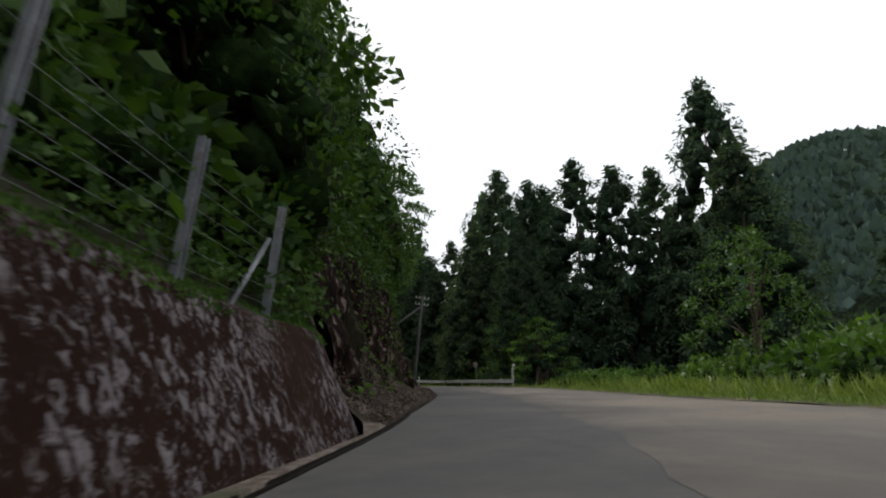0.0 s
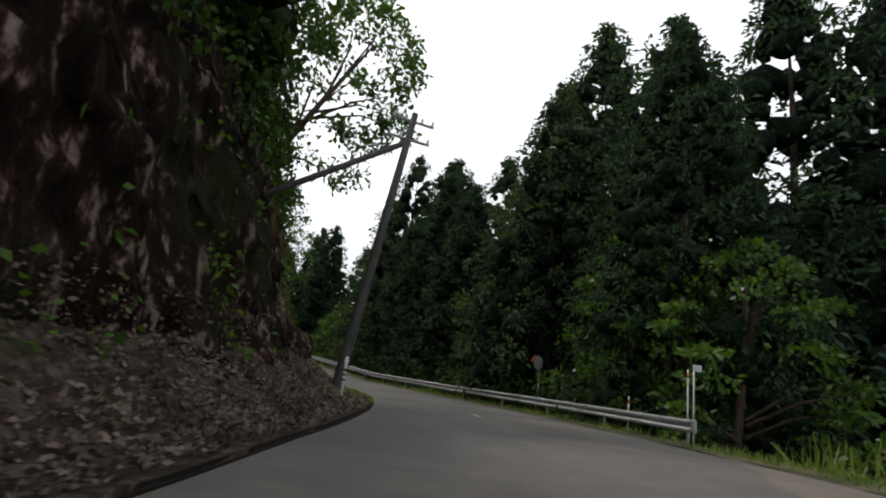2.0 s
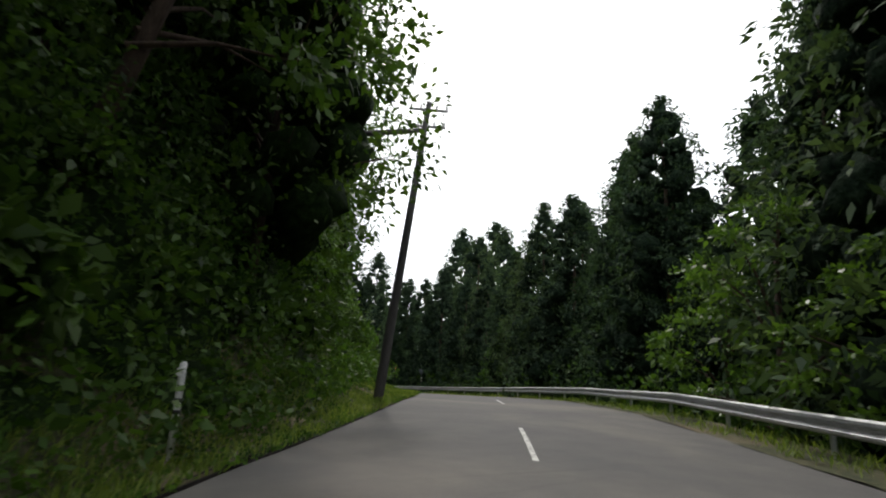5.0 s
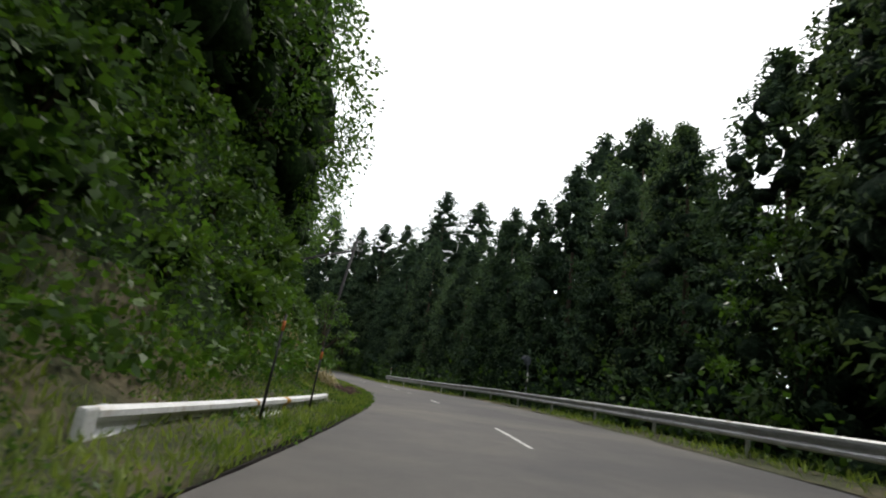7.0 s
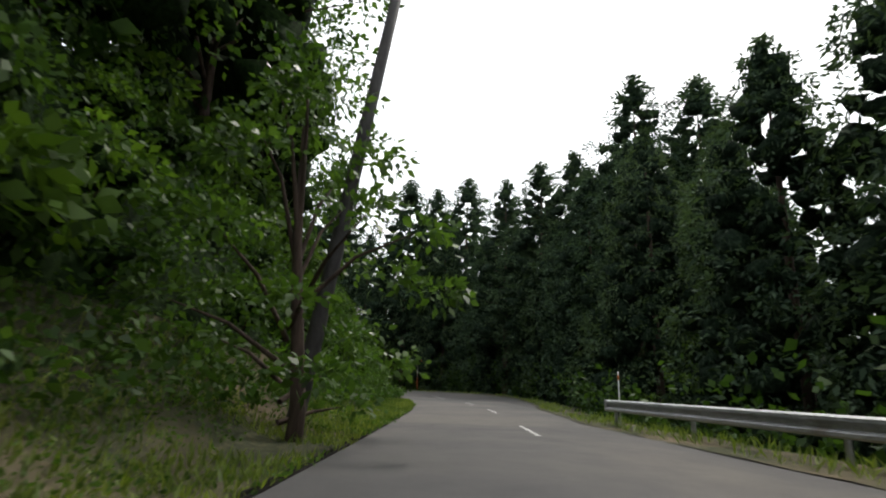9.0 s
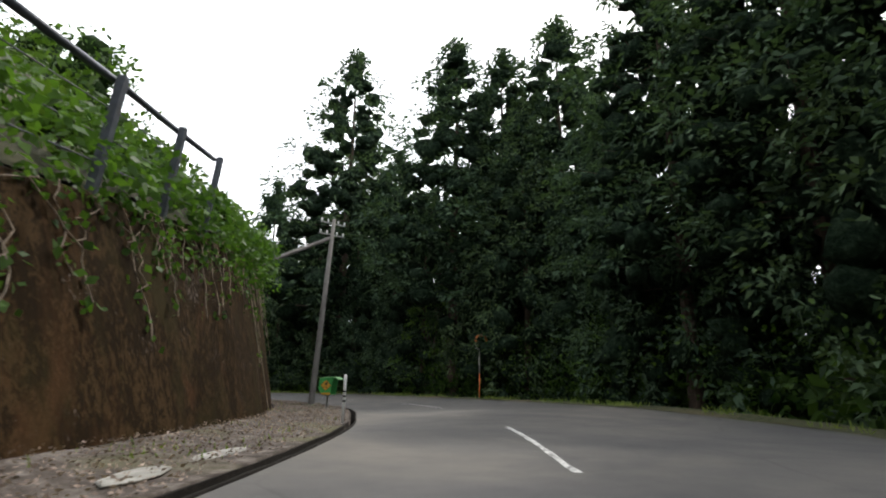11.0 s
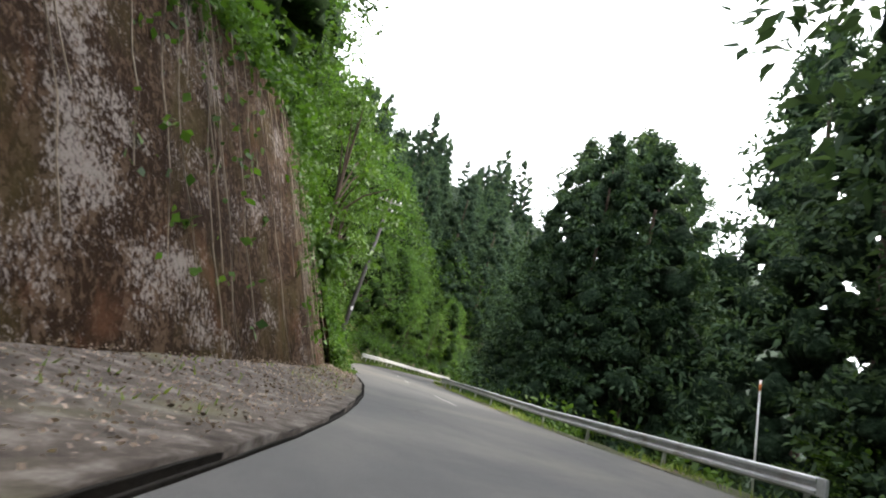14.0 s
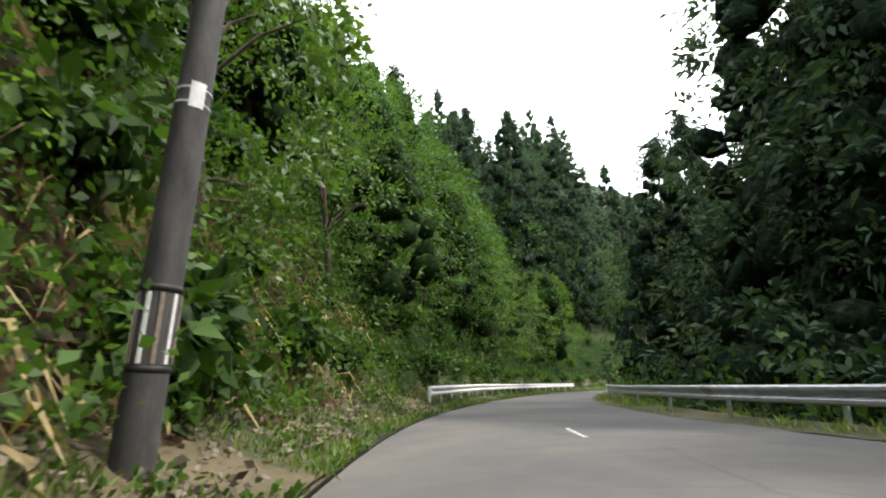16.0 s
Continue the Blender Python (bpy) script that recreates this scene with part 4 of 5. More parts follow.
# ---------------------------------------------------------------- plants


def ico_ball():
    bm = bmesh.new()
    bmesh.ops.create_icosphere(bm, subdivisions=1, radius=1)
    v, f = np.array([q.co[:] for q in bm.verts]), np.array([[q.index for q in g.verts] for g in bm.faces])
    bm.free()
    return v, f


BALL_V, BALL_F = ico_ball()


def clumps(name, seed, c, r, squash, mat, parent, rough=0.28):
    """The dense inside of each foliage clump, shade in its colour: knobbly lumps, one mesh."""
    rng = np.random.default_rng(seed)
    n, k = len(c), len(BALL_V)
    knob = 1 + rough * rng.normal(size=(n, k, 1)).clip(-1.6, 1.6)
    v = c[:, None] + BALL_V[None] * knob * r[:, None, None] * np.array([1, 1, squash])
    f = (BALL_F[None] + (np.arange(n) * k)[:, None, None]).reshape(-1, 3)
    return mesh_object(name, v.reshape(-1, 3), f.tolist(), mat, parent)


def sprays(name, seed, c, r, squash, per, size, mat, parent, width=0.55, droop=0.15, rise=0.2, shell=(0.72, 0.4)):
    """Leaves over the upper and outer side of each lump."""
    rng = np.random.default_rng(seed)
    n = len(c) * per
    d = ball(rng, n)
    d[:, 2] = np.where(rng.random(n) < 0.55, np.abs(d[:, 2]), d[:, 2])
    flat = c * np.array([1, 1, 0])
    d = d + 0.55 * np.repeat(flat / np.maximum(np.linalg.norm(flat, axis=1), 0.4)[:, None], per, 0)
    d /= np.maximum(np.linalg.norm(d, axis=1), 1e-6)[:, None]
    rr = np.repeat(r, per)[:, None]
    pos = np.repeat(c, per, 0) + d * np.array([1, 1, squash]) * rr * (shell[0] + shell[1] * rng.random((n, 1)))
    along = d * 0.8 + rng.normal(size=(n, 3)) * 0.45 + np.array([0, 0, rise - 0.1])
    ob = new(name, leaf_mesh(name, pos, along, size * (0.55 + 0.8 * rng.random(n)), mat, width, seed, droop))
    ob.parent = parent
    return ob


def cedar(seed, H=26.0, R=4.8, start=0.04, lumps=165, per=52, size=0.36, label="tall dark green cedar with a dense lumpy crown", big=1.25, slim=0.42, core=0.72):
    """A cedar: a tapered trunk and a rounded cone of overlapping clumps of foliage."""
    root = thing("cedar_tree", Matrix(), label, "cedar tree", "cedars beside the road")
    rng = np.random.default_rng(seed)
    g = np.linspace(0, 1, 400)
    wide = (1 - g ** 1.6) ** 0.72 * np.clip(0.75 + 1.6 * g, 0, 1)
    cdf = np.cumsum(wide + 0.34)
    f = np.interp((np.arange(lumps) + 0.6 * rng.random(lumps)) / lumps * cdf[-1], cdf, g)
    w = np.interp(f, g, wide)
    a = np.arange(lumps) * 2.39996 + 0.9 * rng.random(lumps)
    r = big * (0.5 + 0.5 * w) * (0.6 + 0.65 * rng.random(lumps))
    out = np.maximum(R * w * (0.66 + 0.42 * rng.random(lumps)) - 0.45 * r, 0.0)
    z = H * (start + (1 - start) * f)
    c = np.stack([out * np.cos(a), out * np.sin(a), z - 0.16 * out - 0.5 * r * f], -1)
    c = np.concatenate([c, [[0, 0, H - 0.6], [0.35, 0.1, H - 1.5], [-0.35, 0.2, H - 2.3], [0.1, -0.5, H - 2.9]]])
    r = np.concatenate([r, [0.5, 0.75, 0.95, 1.05]])
    sprays("crown", seed + 1, c, r, 0.78, per, size, CEDAR, root, slim, 0.3, 0.12, (0.36, 0.74))
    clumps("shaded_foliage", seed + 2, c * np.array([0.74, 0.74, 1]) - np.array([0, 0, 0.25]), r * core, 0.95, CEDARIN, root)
    bm = bmesh.new()
    tube(bm, [(0, 0, -1.2), (0, 0, 0.6), (0.1, 0, H * 0.4), (0, 0.1, H * 0.75), (0, 0, H * 0.93)], [0.42, 0.32, 0.22, 0.1, 0.02], 8)
    if start > 0.15:
        for k in rng.choice(len(c) - 4, 24, replace=False):
            x, y, zz = c[k]
            tube(bm, [(0, 0, zz - 0.3), (x * 0.5, y * 0.5, zz - 0.1), (x, y, zz)], [0.05, 0.035, 0.015], 4, False)
    part("trunk", bm, BARK, root)
    return root


def broadleaf(seed, H=8.0, R=3.2, lumps=28, per=100, size=0.22, mat=None, squash=0.7, label="leafy broadleaf tree with a dense rounded crown", low=0.16, big=1.05, core=0.64):
    """A broadleaf tree: a leaning trunk with limbs, and clumps of leaves over an uneven crown."""
    rng = np.random.default_rng(seed)
    root = thing("broadleaf_tree", Matrix(), label, "tree", "broadleaf trees beside the road")
    bm = bmesh.new()
    lean = rng.normal(size=2) * 0.3
    tube(bm, [(0, 0, -1.0), (0.1, 0, 0.5), (lean[0], lean[1], H * 0.45), (lean[0] * 1.6, lean[1] * 1.6, H * 0.8)], [0.2, 0.15, 0.1, 0.04], 8)
    u = (np.arange(lumps) + rng.random(lumps)) / lumps
    a = np.arange(lumps) * 2.39996 + rng.random(lumps)
    rr = R * np.clip(1.05 - 0.95 * u ** 2.2, 0.1, 1) * np.clip(0.6 + 1.5 * u, 0, 1) * (0.55 + 0.45 * np.sqrt(rng.random(lumps)))
    r = big * (0.7 + 0.6 * rng.random(lumps))
    c = np.stack([lean[0] + rr * np.cos(a), lean[1] + rr * np.sin(a), H * (low + (1 - low) * u) - 0.5 * r], -1)
    for k in range(0, lumps, 3):
        z = c[k, 2]
        tube(bm, [(lean[0], lean[1], z * 0.55), ((c[k, 0] + lean[0]) / 2, (c[k, 1] + lean[1]) / 2, z * 0.85), tuple(c[k])], [0.06, 0.04, 0.012], 5, False)
    part("trunk", bm, BARK, root)
    sprays("crown", seed + 1, c, r, squash, per, size, mat or BROAD, root, 0.6, 0.1, 0.0, (0.45, 0.7) if core else (0.3, 0.8))
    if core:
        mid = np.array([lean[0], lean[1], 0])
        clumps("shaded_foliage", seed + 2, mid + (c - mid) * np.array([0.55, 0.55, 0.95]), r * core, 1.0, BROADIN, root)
    return root


def shrub(seed, mat, leaves=600, size=0.19, label="", name="shrub", droop=0.1):
    """A round bush about 1 m in radius: leaves in lumps over a low dome, on a few stems."""
    rng = np.random.default_rng(seed)
    root = thing(name, Matrix(), label, "shrub", "shrubs on the banks")
    lumps = ball(rng, 26) * np.array([0.75, 0.75, 0.6]) * (0.55 + 0.45 * rng.random((26, 1)))
    lumps[:, 2] = np.abs(lumps[:, 2]) + 0.25
    k = rng.integers(0, 26, leaves)
    d = ball(rng, leaves)
    pos = lumps[k] + d * (0.2 + 0.16 * rng.random((leaves, 1)))
    along = d + rng.normal(size=d.shape) * 0.5 + np.array([0, 0, -0.2])
    ob = new("foliage", leaf_mesh("foliage", pos, along, size * (0.55 + 0.8 * rng.random(leaves)), mat, 0.6, seed, droop))
    ob.parent = root
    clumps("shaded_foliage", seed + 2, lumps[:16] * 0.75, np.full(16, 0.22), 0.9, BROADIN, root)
    bm = bmesh.new()
    for c in lumps[:9]:
        tube(bm, [(0, 0, -0.3), tuple(c * 0.5), tuple(c)], [0.025, 0.016, 0.006], 5, False)
    part("stem", bm, BARK, root)
    return root


CEDARS = [cedar(11, 27, 6.8, lumps=180), cedar(12, 25, 6.3, lumps=170), cedar(13, 29, 7.4, 0.04, 195), cedar(14, 24, 6.5)]
BARE = [cedar(21, 29, 5.4, 0.26, 150, 56, 0.34, label="tall cedar with a bare lower trunk and ragged crown", big=1.2, core=0.6), cedar(22, 31, 5.8, 0.22, 160, 56, 0.34, label="tall cedar with a bare lower trunk and ragged crown", big=1.2, core=0.6)]
FARC = [cedar(31, 23, 5.4, 0.02, 40, 34, 0.6, "dark green cedar in the wood on the hillside", 1.9, 0.45, 0.7), cedar(32, 25, 5.8, 0.02, 42, 34, 0.6, "dark green cedar in the wood on the hillside", 2.0, 0.45, 0.7), cedar(33, 21, 5.0, 0.02, 36, 34, 0.6, "slender dark cedar in the wood on the hillside", 1.8, 0.45, 0.7)]
BROADS = [broadleaf(41), broadleaf(42, 7, 3.2, 22), broadleaf(43, 9.5, 3.8, 30)]
TALLS = [broadleaf(44, 13, 4.0, 50, 110, 0.24, label="tall broadleaf tree hung with vines on the bank", big=1.3), broadleaf(45, 15, 4.3, 56, 110, 0.24, VINE, label="tall vine-covered tree on the bank", big=1.3)]
BACKS = [broadleaf(46, 11, 4.4, 22, 50, 0.5, label="dense tree in the wood up the hillside", big=1.9), broadleaf(47, 13, 4.6, 24, 50, 0.5, label="dense tree in the wood up the hillside", big=1.9)]
YOUNG = [broadleaf(51, 6.5, 3.2, 34, 95, 0.2, BRIGHT, 0.28, "young bright green tree with flat layered branches", 0.2, 0.8, 0), broadleaf(52, 8, 3.0, 34, 100, 0.21, BRIGHT, 0.5, "bright green broadleaf tree in young leaf", 0.12, 0.85, 0)]
AIRY = [broadleaf(53, 9, 3.6, 36, 130, 0.23, BRIGHT, 0.5, "airy tree with light leaves reaching over the cliff", 0.3, 0.9, 0)]
SHRUBS = [shrub(61, BROAD, label="dense dark green shrub on the slope"), shrub(62, VINE, label="green shrub wrapped in vines"), shrub(63, BRIGHT, label="bright green shrub in young leaf"), shrub(64, BROAD, 600, 0.26, "large-leaved green shrub on the bank")]
used = set()


def put(kind, s, o, scale=1.0, z=None, turn=None, rng=random, tall=1.0, lean=(0, 0)):
    h = float(gz(s, o)) if z is None else z
    m = pose(*place(float(s), float(o), h), lean[0], lean[1], rng.random() * 360 if turn is None else turn) @ Matrix.Diagonal((scale, scale, scale * tall, 1))
    if kind.name not in used:
        used.add(kind.name)
        kind.matrix_basis = m
        return kind
    ob = copy_thing(kind, Matrix())
    ob.matrix_basis = m
    return ob


# cedars whose tops stand against the sky, right of the road: station, offset, height of the top
TOPS = [(73, 20.7, 36), (67, 20.2, 31), (62, 38.2, 33), (70, 27, 33), (80, 24, 35), (90, 15.5, 25), (95, 14, 26.8), (96, 20.2, 29), (104, 17, 24), (113, 13.5, 20.5), (119, 15.5, 21.5), (126, 15, 18.5), (134, 15, 19),
        (164, 23.6, 29.4), (171, 36, 35.5), (152, 19, 24), (158, 28, 29), (199, 20.5, 34), (197, 26, 33), (204, 24, 30), (209, 16, 29), (214, 15, 29), (202, 17, 24.5), (247, 16.1, 45), (250, 24, 38), (271, 27.5, 36),
        (284, 15.5, 26.5), (280.5, 19, 25.5), (289, 17, 27), (293, 24, 24), (304, 27, 34), (295, 20, 33), (292, 14, 29), (52, 36, 30), (63.3, 24.9, 33.2), (60.8, 29.3, 31.5), (55.7, 38.4, 41.7), (69.8, 12.5, 24), (85, 20, 26), (88, 17, 23), (231.9, 14.8, 36), (229.2, 18, 34.5), (225.4, 20.5, 36), (336, -20, 45), (339, -14.5, 44), (330, -17, 39), (346, -11, 42), (316, 10, 22), (319, 12.5, 25)]
rnd = random.Random(5)
for i, (s, o, top) in enumerate(TOPS):
    base = float(gz(s, o))
    k = CEDARS[i % 4] if not 195 < s < 256 else BARE[i % 2]
    h0 = (27, 25, 29, 24)[i % 4] if not 195 < s < 256 else (29, 31)[i % 2]
    slim = 0.92 if s in (55.7, 271) else 1.3 if 195 < s < 256 else 1.0
    put(k, s, o, (top - base) / h0 * slim, rng=rnd, tall=1 / slim)
# the wood behind the rail
s = 60.0
while s < 190:
    put(rnd.choice(CEDARS), s, 12.6 + 2.6 * rnd.random(), (0.68 if 134 < s < 149 else 0.74) + 0.14 * rnd.random(), rng=rnd)
    put(rnd.choice(FARC), s + 1.5, 20 + 9 * rnd.random(), 0.8 + 0.25 * rnd.random(), rng=rnd)
    s += 5.0 + 1.2 * rnd.random()
s = 192.0
while s < 256:
    put(rnd.choice(CEDARS), s + 2.6, 15.5 + 3 * rnd.random(), 0.85 + 0.2 * rnd.random(), rng=rnd)
    put(rnd.choice(BARE), s + 1.4, 20 + 6 * rnd.random(), 0.85 + 0.2 * rnd.random(), rng=rnd)
    put(rnd.choice(FARC), s + 2, 28 + 6 * rnd.random(), 0.8 + 0.2 * rnd.random(), rng=rnd)
    put(rnd.choice(BROADS), s + 1, 15.4 + 1.5 * rnd.random(), 0.6 + 0.2 * rnd.random(), rng=rnd)
    put(rnd.choice(BROADS), s + 3.2, 17.6 + 2.5 * rnd.random(), 0.8 + 0.2 * rnd.random(), rng=rnd)
    s += 5.2
s = 305.0
while s < 345:
    put(rnd.choice(CEDARS), s, 14 + 4 * rnd.random(), 0.8 + 0.2 * rnd.random(), rng=rnd)
    put(rnd.choice(FARC), s + 2, 22 + 12 * rnd.random(), 0.9 + 0.3 * rnd.random(), rng=rnd)
    s += 6.0
for i in range(26):
    put(rnd.choice(FARC), -40 + 95 * rnd.random(), 42 + 22 * rnd.random(), 0.85 + 0.3 * rnd.random(), rng=rnd)

# hillside wood, left
for s in np.arange(-30, 372, 6.4):
    e = float(toe(s) - face_run(s))
    open_top = 192 < s < 234
    if not open_top:
        if 82 < s < 188 or 260 < s < 320:
            put(rnd.choice(TALLS), s + rnd.random(), e - (5.5 if s > 180 else 0.2 if s > 140 else 1.0) - rnd.random(), 0.95 + 0.25 * rnd.random(), rng=rnd)
        else:
            put(rnd.choice(BROADS), s + rnd.random(), e - 2.2 - 1.6 * rnd.random(), 0.8 + 0.3 * rnd.random(), rng=rnd)
        put(rnd.choice(BACKS), s + 3 * rnd.random(), e - 6 - 3 * rnd.random(), 0.9 + 0.3 * rnd.random(), rng=rnd)
    if not 186 < s < 236 and int(s / 6.4) % 2:
        put(rnd.choice(FARC), s + 2 * rnd.random(), e - 13 - 7 * rnd.random(), 0.75 + 0.3 * rnd.random(), rng=rnd)
for s in np.arange(9, 86, 3.4):
    e = float(toe(s) - face_run(s))
    put(rnd.choice(BROADS), s + rnd.random(), e - (2.3 if s < 46 else 1.9 if not 60 < s < 77 else 3.6), 0.75 + 0.25 * rnd.random(), rng=rnd)
    if int(s / 3.4) % 2 and not 58 < s < 77:
        put(rnd.choice(TALLS), s + rnd.random(), e - 5.0, 0.9 + 0.2 * rnd.random(), rng=rnd)

for s, o, k in ((26, 1.2, 1.0), (31, 0.8, 1.1), (36, 0.6, 1.0), (41, 0.4, 1.1), (45, 0.6, 1.0), (50, 0.4, 1.0), (54, 0.9, 0.9)):
    put(rnd.choice(BROADS), s, float(toe(s) - face_run(s)) - o, k, rng=rnd, lean=(0, 0))
for s, o, k, tilt in ((34, -5.6, 0.9, 8), (48, -6.2, 0.9, 8), (66, -7.6, 1.4, 27), (91, -5.6, 1.15, 18)):
    put(AIRY[0], s, o, k, rng=rnd, turn=heading(s), lean=(0, tilt))

# wooded hill ahead of the last bend
k = 0
while k < 135:
    x, y = -300 + 165 * rnd.random(), -70 + 140 * rnd.random()
    ss, oo = station(np.array([[x]]), np.array([[y]]))
    if oo[0, 0] > -13:
        continue
    o1 = float(oo[0, 0])
    h = float(left_z(float(ss[0, 0]), max(o1, -110.0))) + float(hill(x, y)) * min(1.0, max(0.0, (-o1 - 34) / 40))
    kind = rnd.choice(FARC)
    ob = put(kind, 0, 0, 0.85 + 0.3 * rnd.random(), rng=rnd)
    ob.location = (x, y, h)
    k += 1

# ---------------------------------------------------------------- leaf cover, vines, litter and grass


def cover(name, s0, s1, n, low, high, mat, size, lift, label, category, seed, width=0.6, mask=0.0, up=0.0, droop=0.15, freq=0.5):
    """Leaves over a stretch of bank, from offset low to high, standing off it by up to lift, in drifts."""
    rng = np.random.default_rng(seed)
    s = s0 + (s1 - s0) * rng.random(n)
    o = low(s) + (high(s) - low(s)) * rng.random(n)
    p = place(s, o, gz(s, o))
    keep = np.array([noise.noise(Vector(q) * freq + Vector((seed, 0, 0))) for q in p]) > mask - 0.25 * rng.random(n)
    p, s = p[keep], s[keep]
    n = len(p)
    tx, ty = np.interp(s, AS, AT[:, 0]), np.interp(s, AS, AT[:, 1])
    out = np.stack([ty, -tx, 0 * tx + 0.5], -1) * (1 if lift > 0 else -1) * np.array([1, 1, 1 if lift > 0 else -3.0])
    lump = np.array([0.5 + 0.5 * noise.noise(Vector(q) * 1.1) for q in p])
    p = p + out * (abs(lift) * rng.random(n) * np.clip(lump * 1.6, 0.1, 1))[:, None]
    along = rng.normal(size=(n, 3)) * 0.7 + out * (1 - up) * 0.5 + np.array([0, 0, up * 2.0 - 0.1])
    ob = new(name, leaf_mesh(name, p, along, size * (0.5 + rng.random(n)), mat, width, seed, droop))
    return tagged(ob, label, category, kind="stuff")


top_o = lambda s: toe(s) - face_run(s)
cover("bank_vines", 79, 191, 42000, lambda s: top_o(s) - 1.0, lambda s: toe(s) + 1.0, VINE, 0.15, 0.9, "green vines and leaves over the steep bank", "vines", 1, mask=-0.15)
cover("bank_leaves", 79, 191, 46000, lambda s: top_o(s) - 1.0, lambda s: toe(s) + 0.9, BROAD, 0.15, 1.1, "dark green leaves over the steep bank", "foliage", 2, mask=-0.3)
cover("hillside_leaves", -30, 340, 32000, lambda s: top_o(s) - 16, lambda s: top_o(s) - 0.6, BROAD, 0.27, 1.5, "dense dark undergrowth on the hillside", "undergrowth", 3, mask=-0.45)
cover("cliff_top_leaves", 10, 82, 26000, lambda s: top_o(s) - 2.5, lambda s: top_o(s) + 0.32 * face_run(s), BROAD, 0.19, 0.9, "leaves hanging over the cliff's edge", "foliage", 4, mask=-0.1)
cover("cliff_sprigs", 12, 80, 6500, top_o, lambda s: toe(s) + 0.3, VINE, 0.15, 0.35, "sprigs and ferns growing on the cliff", "foliage", 5, mask=0.22)
cover("cliff_straw", 68, 82, 4200, lambda s: top_o(s) + 0.3 * face_run(s), lambda s: toe(s) - 0.1, STRAW, 0.4, 0.12, "dry golden straw and roots hanging on the cliff", "dry grass", 18, 0.035, -0.5, -0.15, 1.0)
cover("cliff_sprigs", 81, 95, 7000, top_o, lambda s: toe(s), BRIGHT, 0.16, 1.2, "bright green leaves over the end of the cliff", "foliage", 6, mask=0.0)
cover("bank_vines", 260, 372, 40000, lambda s: top_o(s) - 1.5, lambda s: toe(s) + 0.1, VINE, 0.14, 1.2, "green vines over the earth bank", "vines", 7, mask=-0.05)
cover("bank_leaves", 260, 372, 34000, lambda s: top_o(s) - 3.0, lambda s: toe(s) - 0.3, BROAD, 0.15, 1.3, "fresh green leaves over the earth bank", "foliage", 8, mask=0.0)
cover("bank_leaves", 261, 288, 14000, lambda s: top_o(s) - 0.5, lambda s: toe(s) + 0.3, VINE, 0.12, 0.7, "fresh green leaves low on the earth bank", "foliage", 14, mask=-0.2)
cover("dry_roots", 261, 290, 1500, lambda s: toe(s) - 1.6, lambda s: toe(s) + 0.2, STRAW, 0.6, 0.15, "dry grass and roots hanging from the bank", "dry grass", 9, 0.07, 0.05, 0.0, 0.8)
cover("dry_grass", 137.0, 140.6, 3600, lambda s: toe(s) - 0.7, lambda s: toe(s) + 1.5, STRAW, 0.55, 0.4, "heap of dry straw-coloured grass hanging down the bank", "dry grass", 10, 0.04, -0.3, -0.1, 0.9)
cover("dry_grass", 131, 139, 1400, lambda s: toe(s) - 0.6, lambda s: toe(s) + 0.6, STRAW, 0.35, 0.2, "dry straw among the weeds of the verge", "dry grass", 15, 0.04, 0.0, 0.0, 0.8)
cover("bank_vines", 260.0, 263.2, 3600, lambda s: top_o(s) - 0.6, lambda s: toe(s) + 0.3, VINE, 0.16, 0.9, "green vines over the end of the wall", "vines", 16, mask=-0.4)
cover("wall_back_leaves", -22, 11, 20000, lambda s: top_o(s) - 4.5, lambda s: top_o(s) - 0.2, BROAD, 0.12, 0.7, "dark leaves and ferns behind a low wall", "foliage", 17, mask=-0.4)
cover("wall_top_vines", 190, 212, 4200, lambda s: top_o(s) - 2.4, lambda s: top_o(s) + 0.06, VINE, 0.2, 1.3, "vines spilling over the brown wall's top", "vines", 11, mask=-0.1)
cover("wall_top_vines", 212, 260, 15000, lambda s: top_o(s) - 2.0, lambda s: top_o(s) + 0.35, VINE, 0.2, 1.2, "vines spilling over the brown wall's top", "vines", 12, mask=-0.25)


def hanging(name, s0, s1, strands, longest, seed, mat, label, leafy=18, size=0.15):
    """Strands of vine that hang down the wall's face from its top."""
    rng = np.random.default_rng(seed)
    pos, bm = [], bmesh.new()
    for _ in range(strands):
        s, length = s0 + (s1 - s0) * rng.random(), longest * rng.random() ** 1.7
        f = np.linspace(0, min(1.0, length / float(face_h(s))), 9)
        ds = np.cumsum(rng.normal(size=9)) * 0.17
        o = top_o(s) + f * face_run(s) + 0.06
        z = toe_z(s) + face_h(s) * (1 - f) + bank(s) * np.clip(o, -6, 14)
        p = place(s + ds, o, z)
        tube(bm, [tuple(q) for q in p], [0.012] * 9, 4, False)
        k = rng.integers(0, 9, leafy)
        pos.append(p[k] + rng.normal(size=(leafy, 3)) * 0.09)
    me = bpy.data.meshes.new(name + "_stems")
    bm.to_mesh(me)
    bm.free()
    me.materials.append(TWIG)
    tagged(new(name + "_stems", me), "dry brown vine stems hanging down the wall", "vine stems", kind="stuff")
    if leafy:
        pos = np.concatenate(pos)
        along = rng.normal(size=pos.shape) + np.array([0, 0, -0.8])
        tagged(new(name, leaf_mesh(name, pos, along, size * (0.5 + rng.random(len(pos))), mat, 0.75, seed)), label, "vines", kind="stuff")


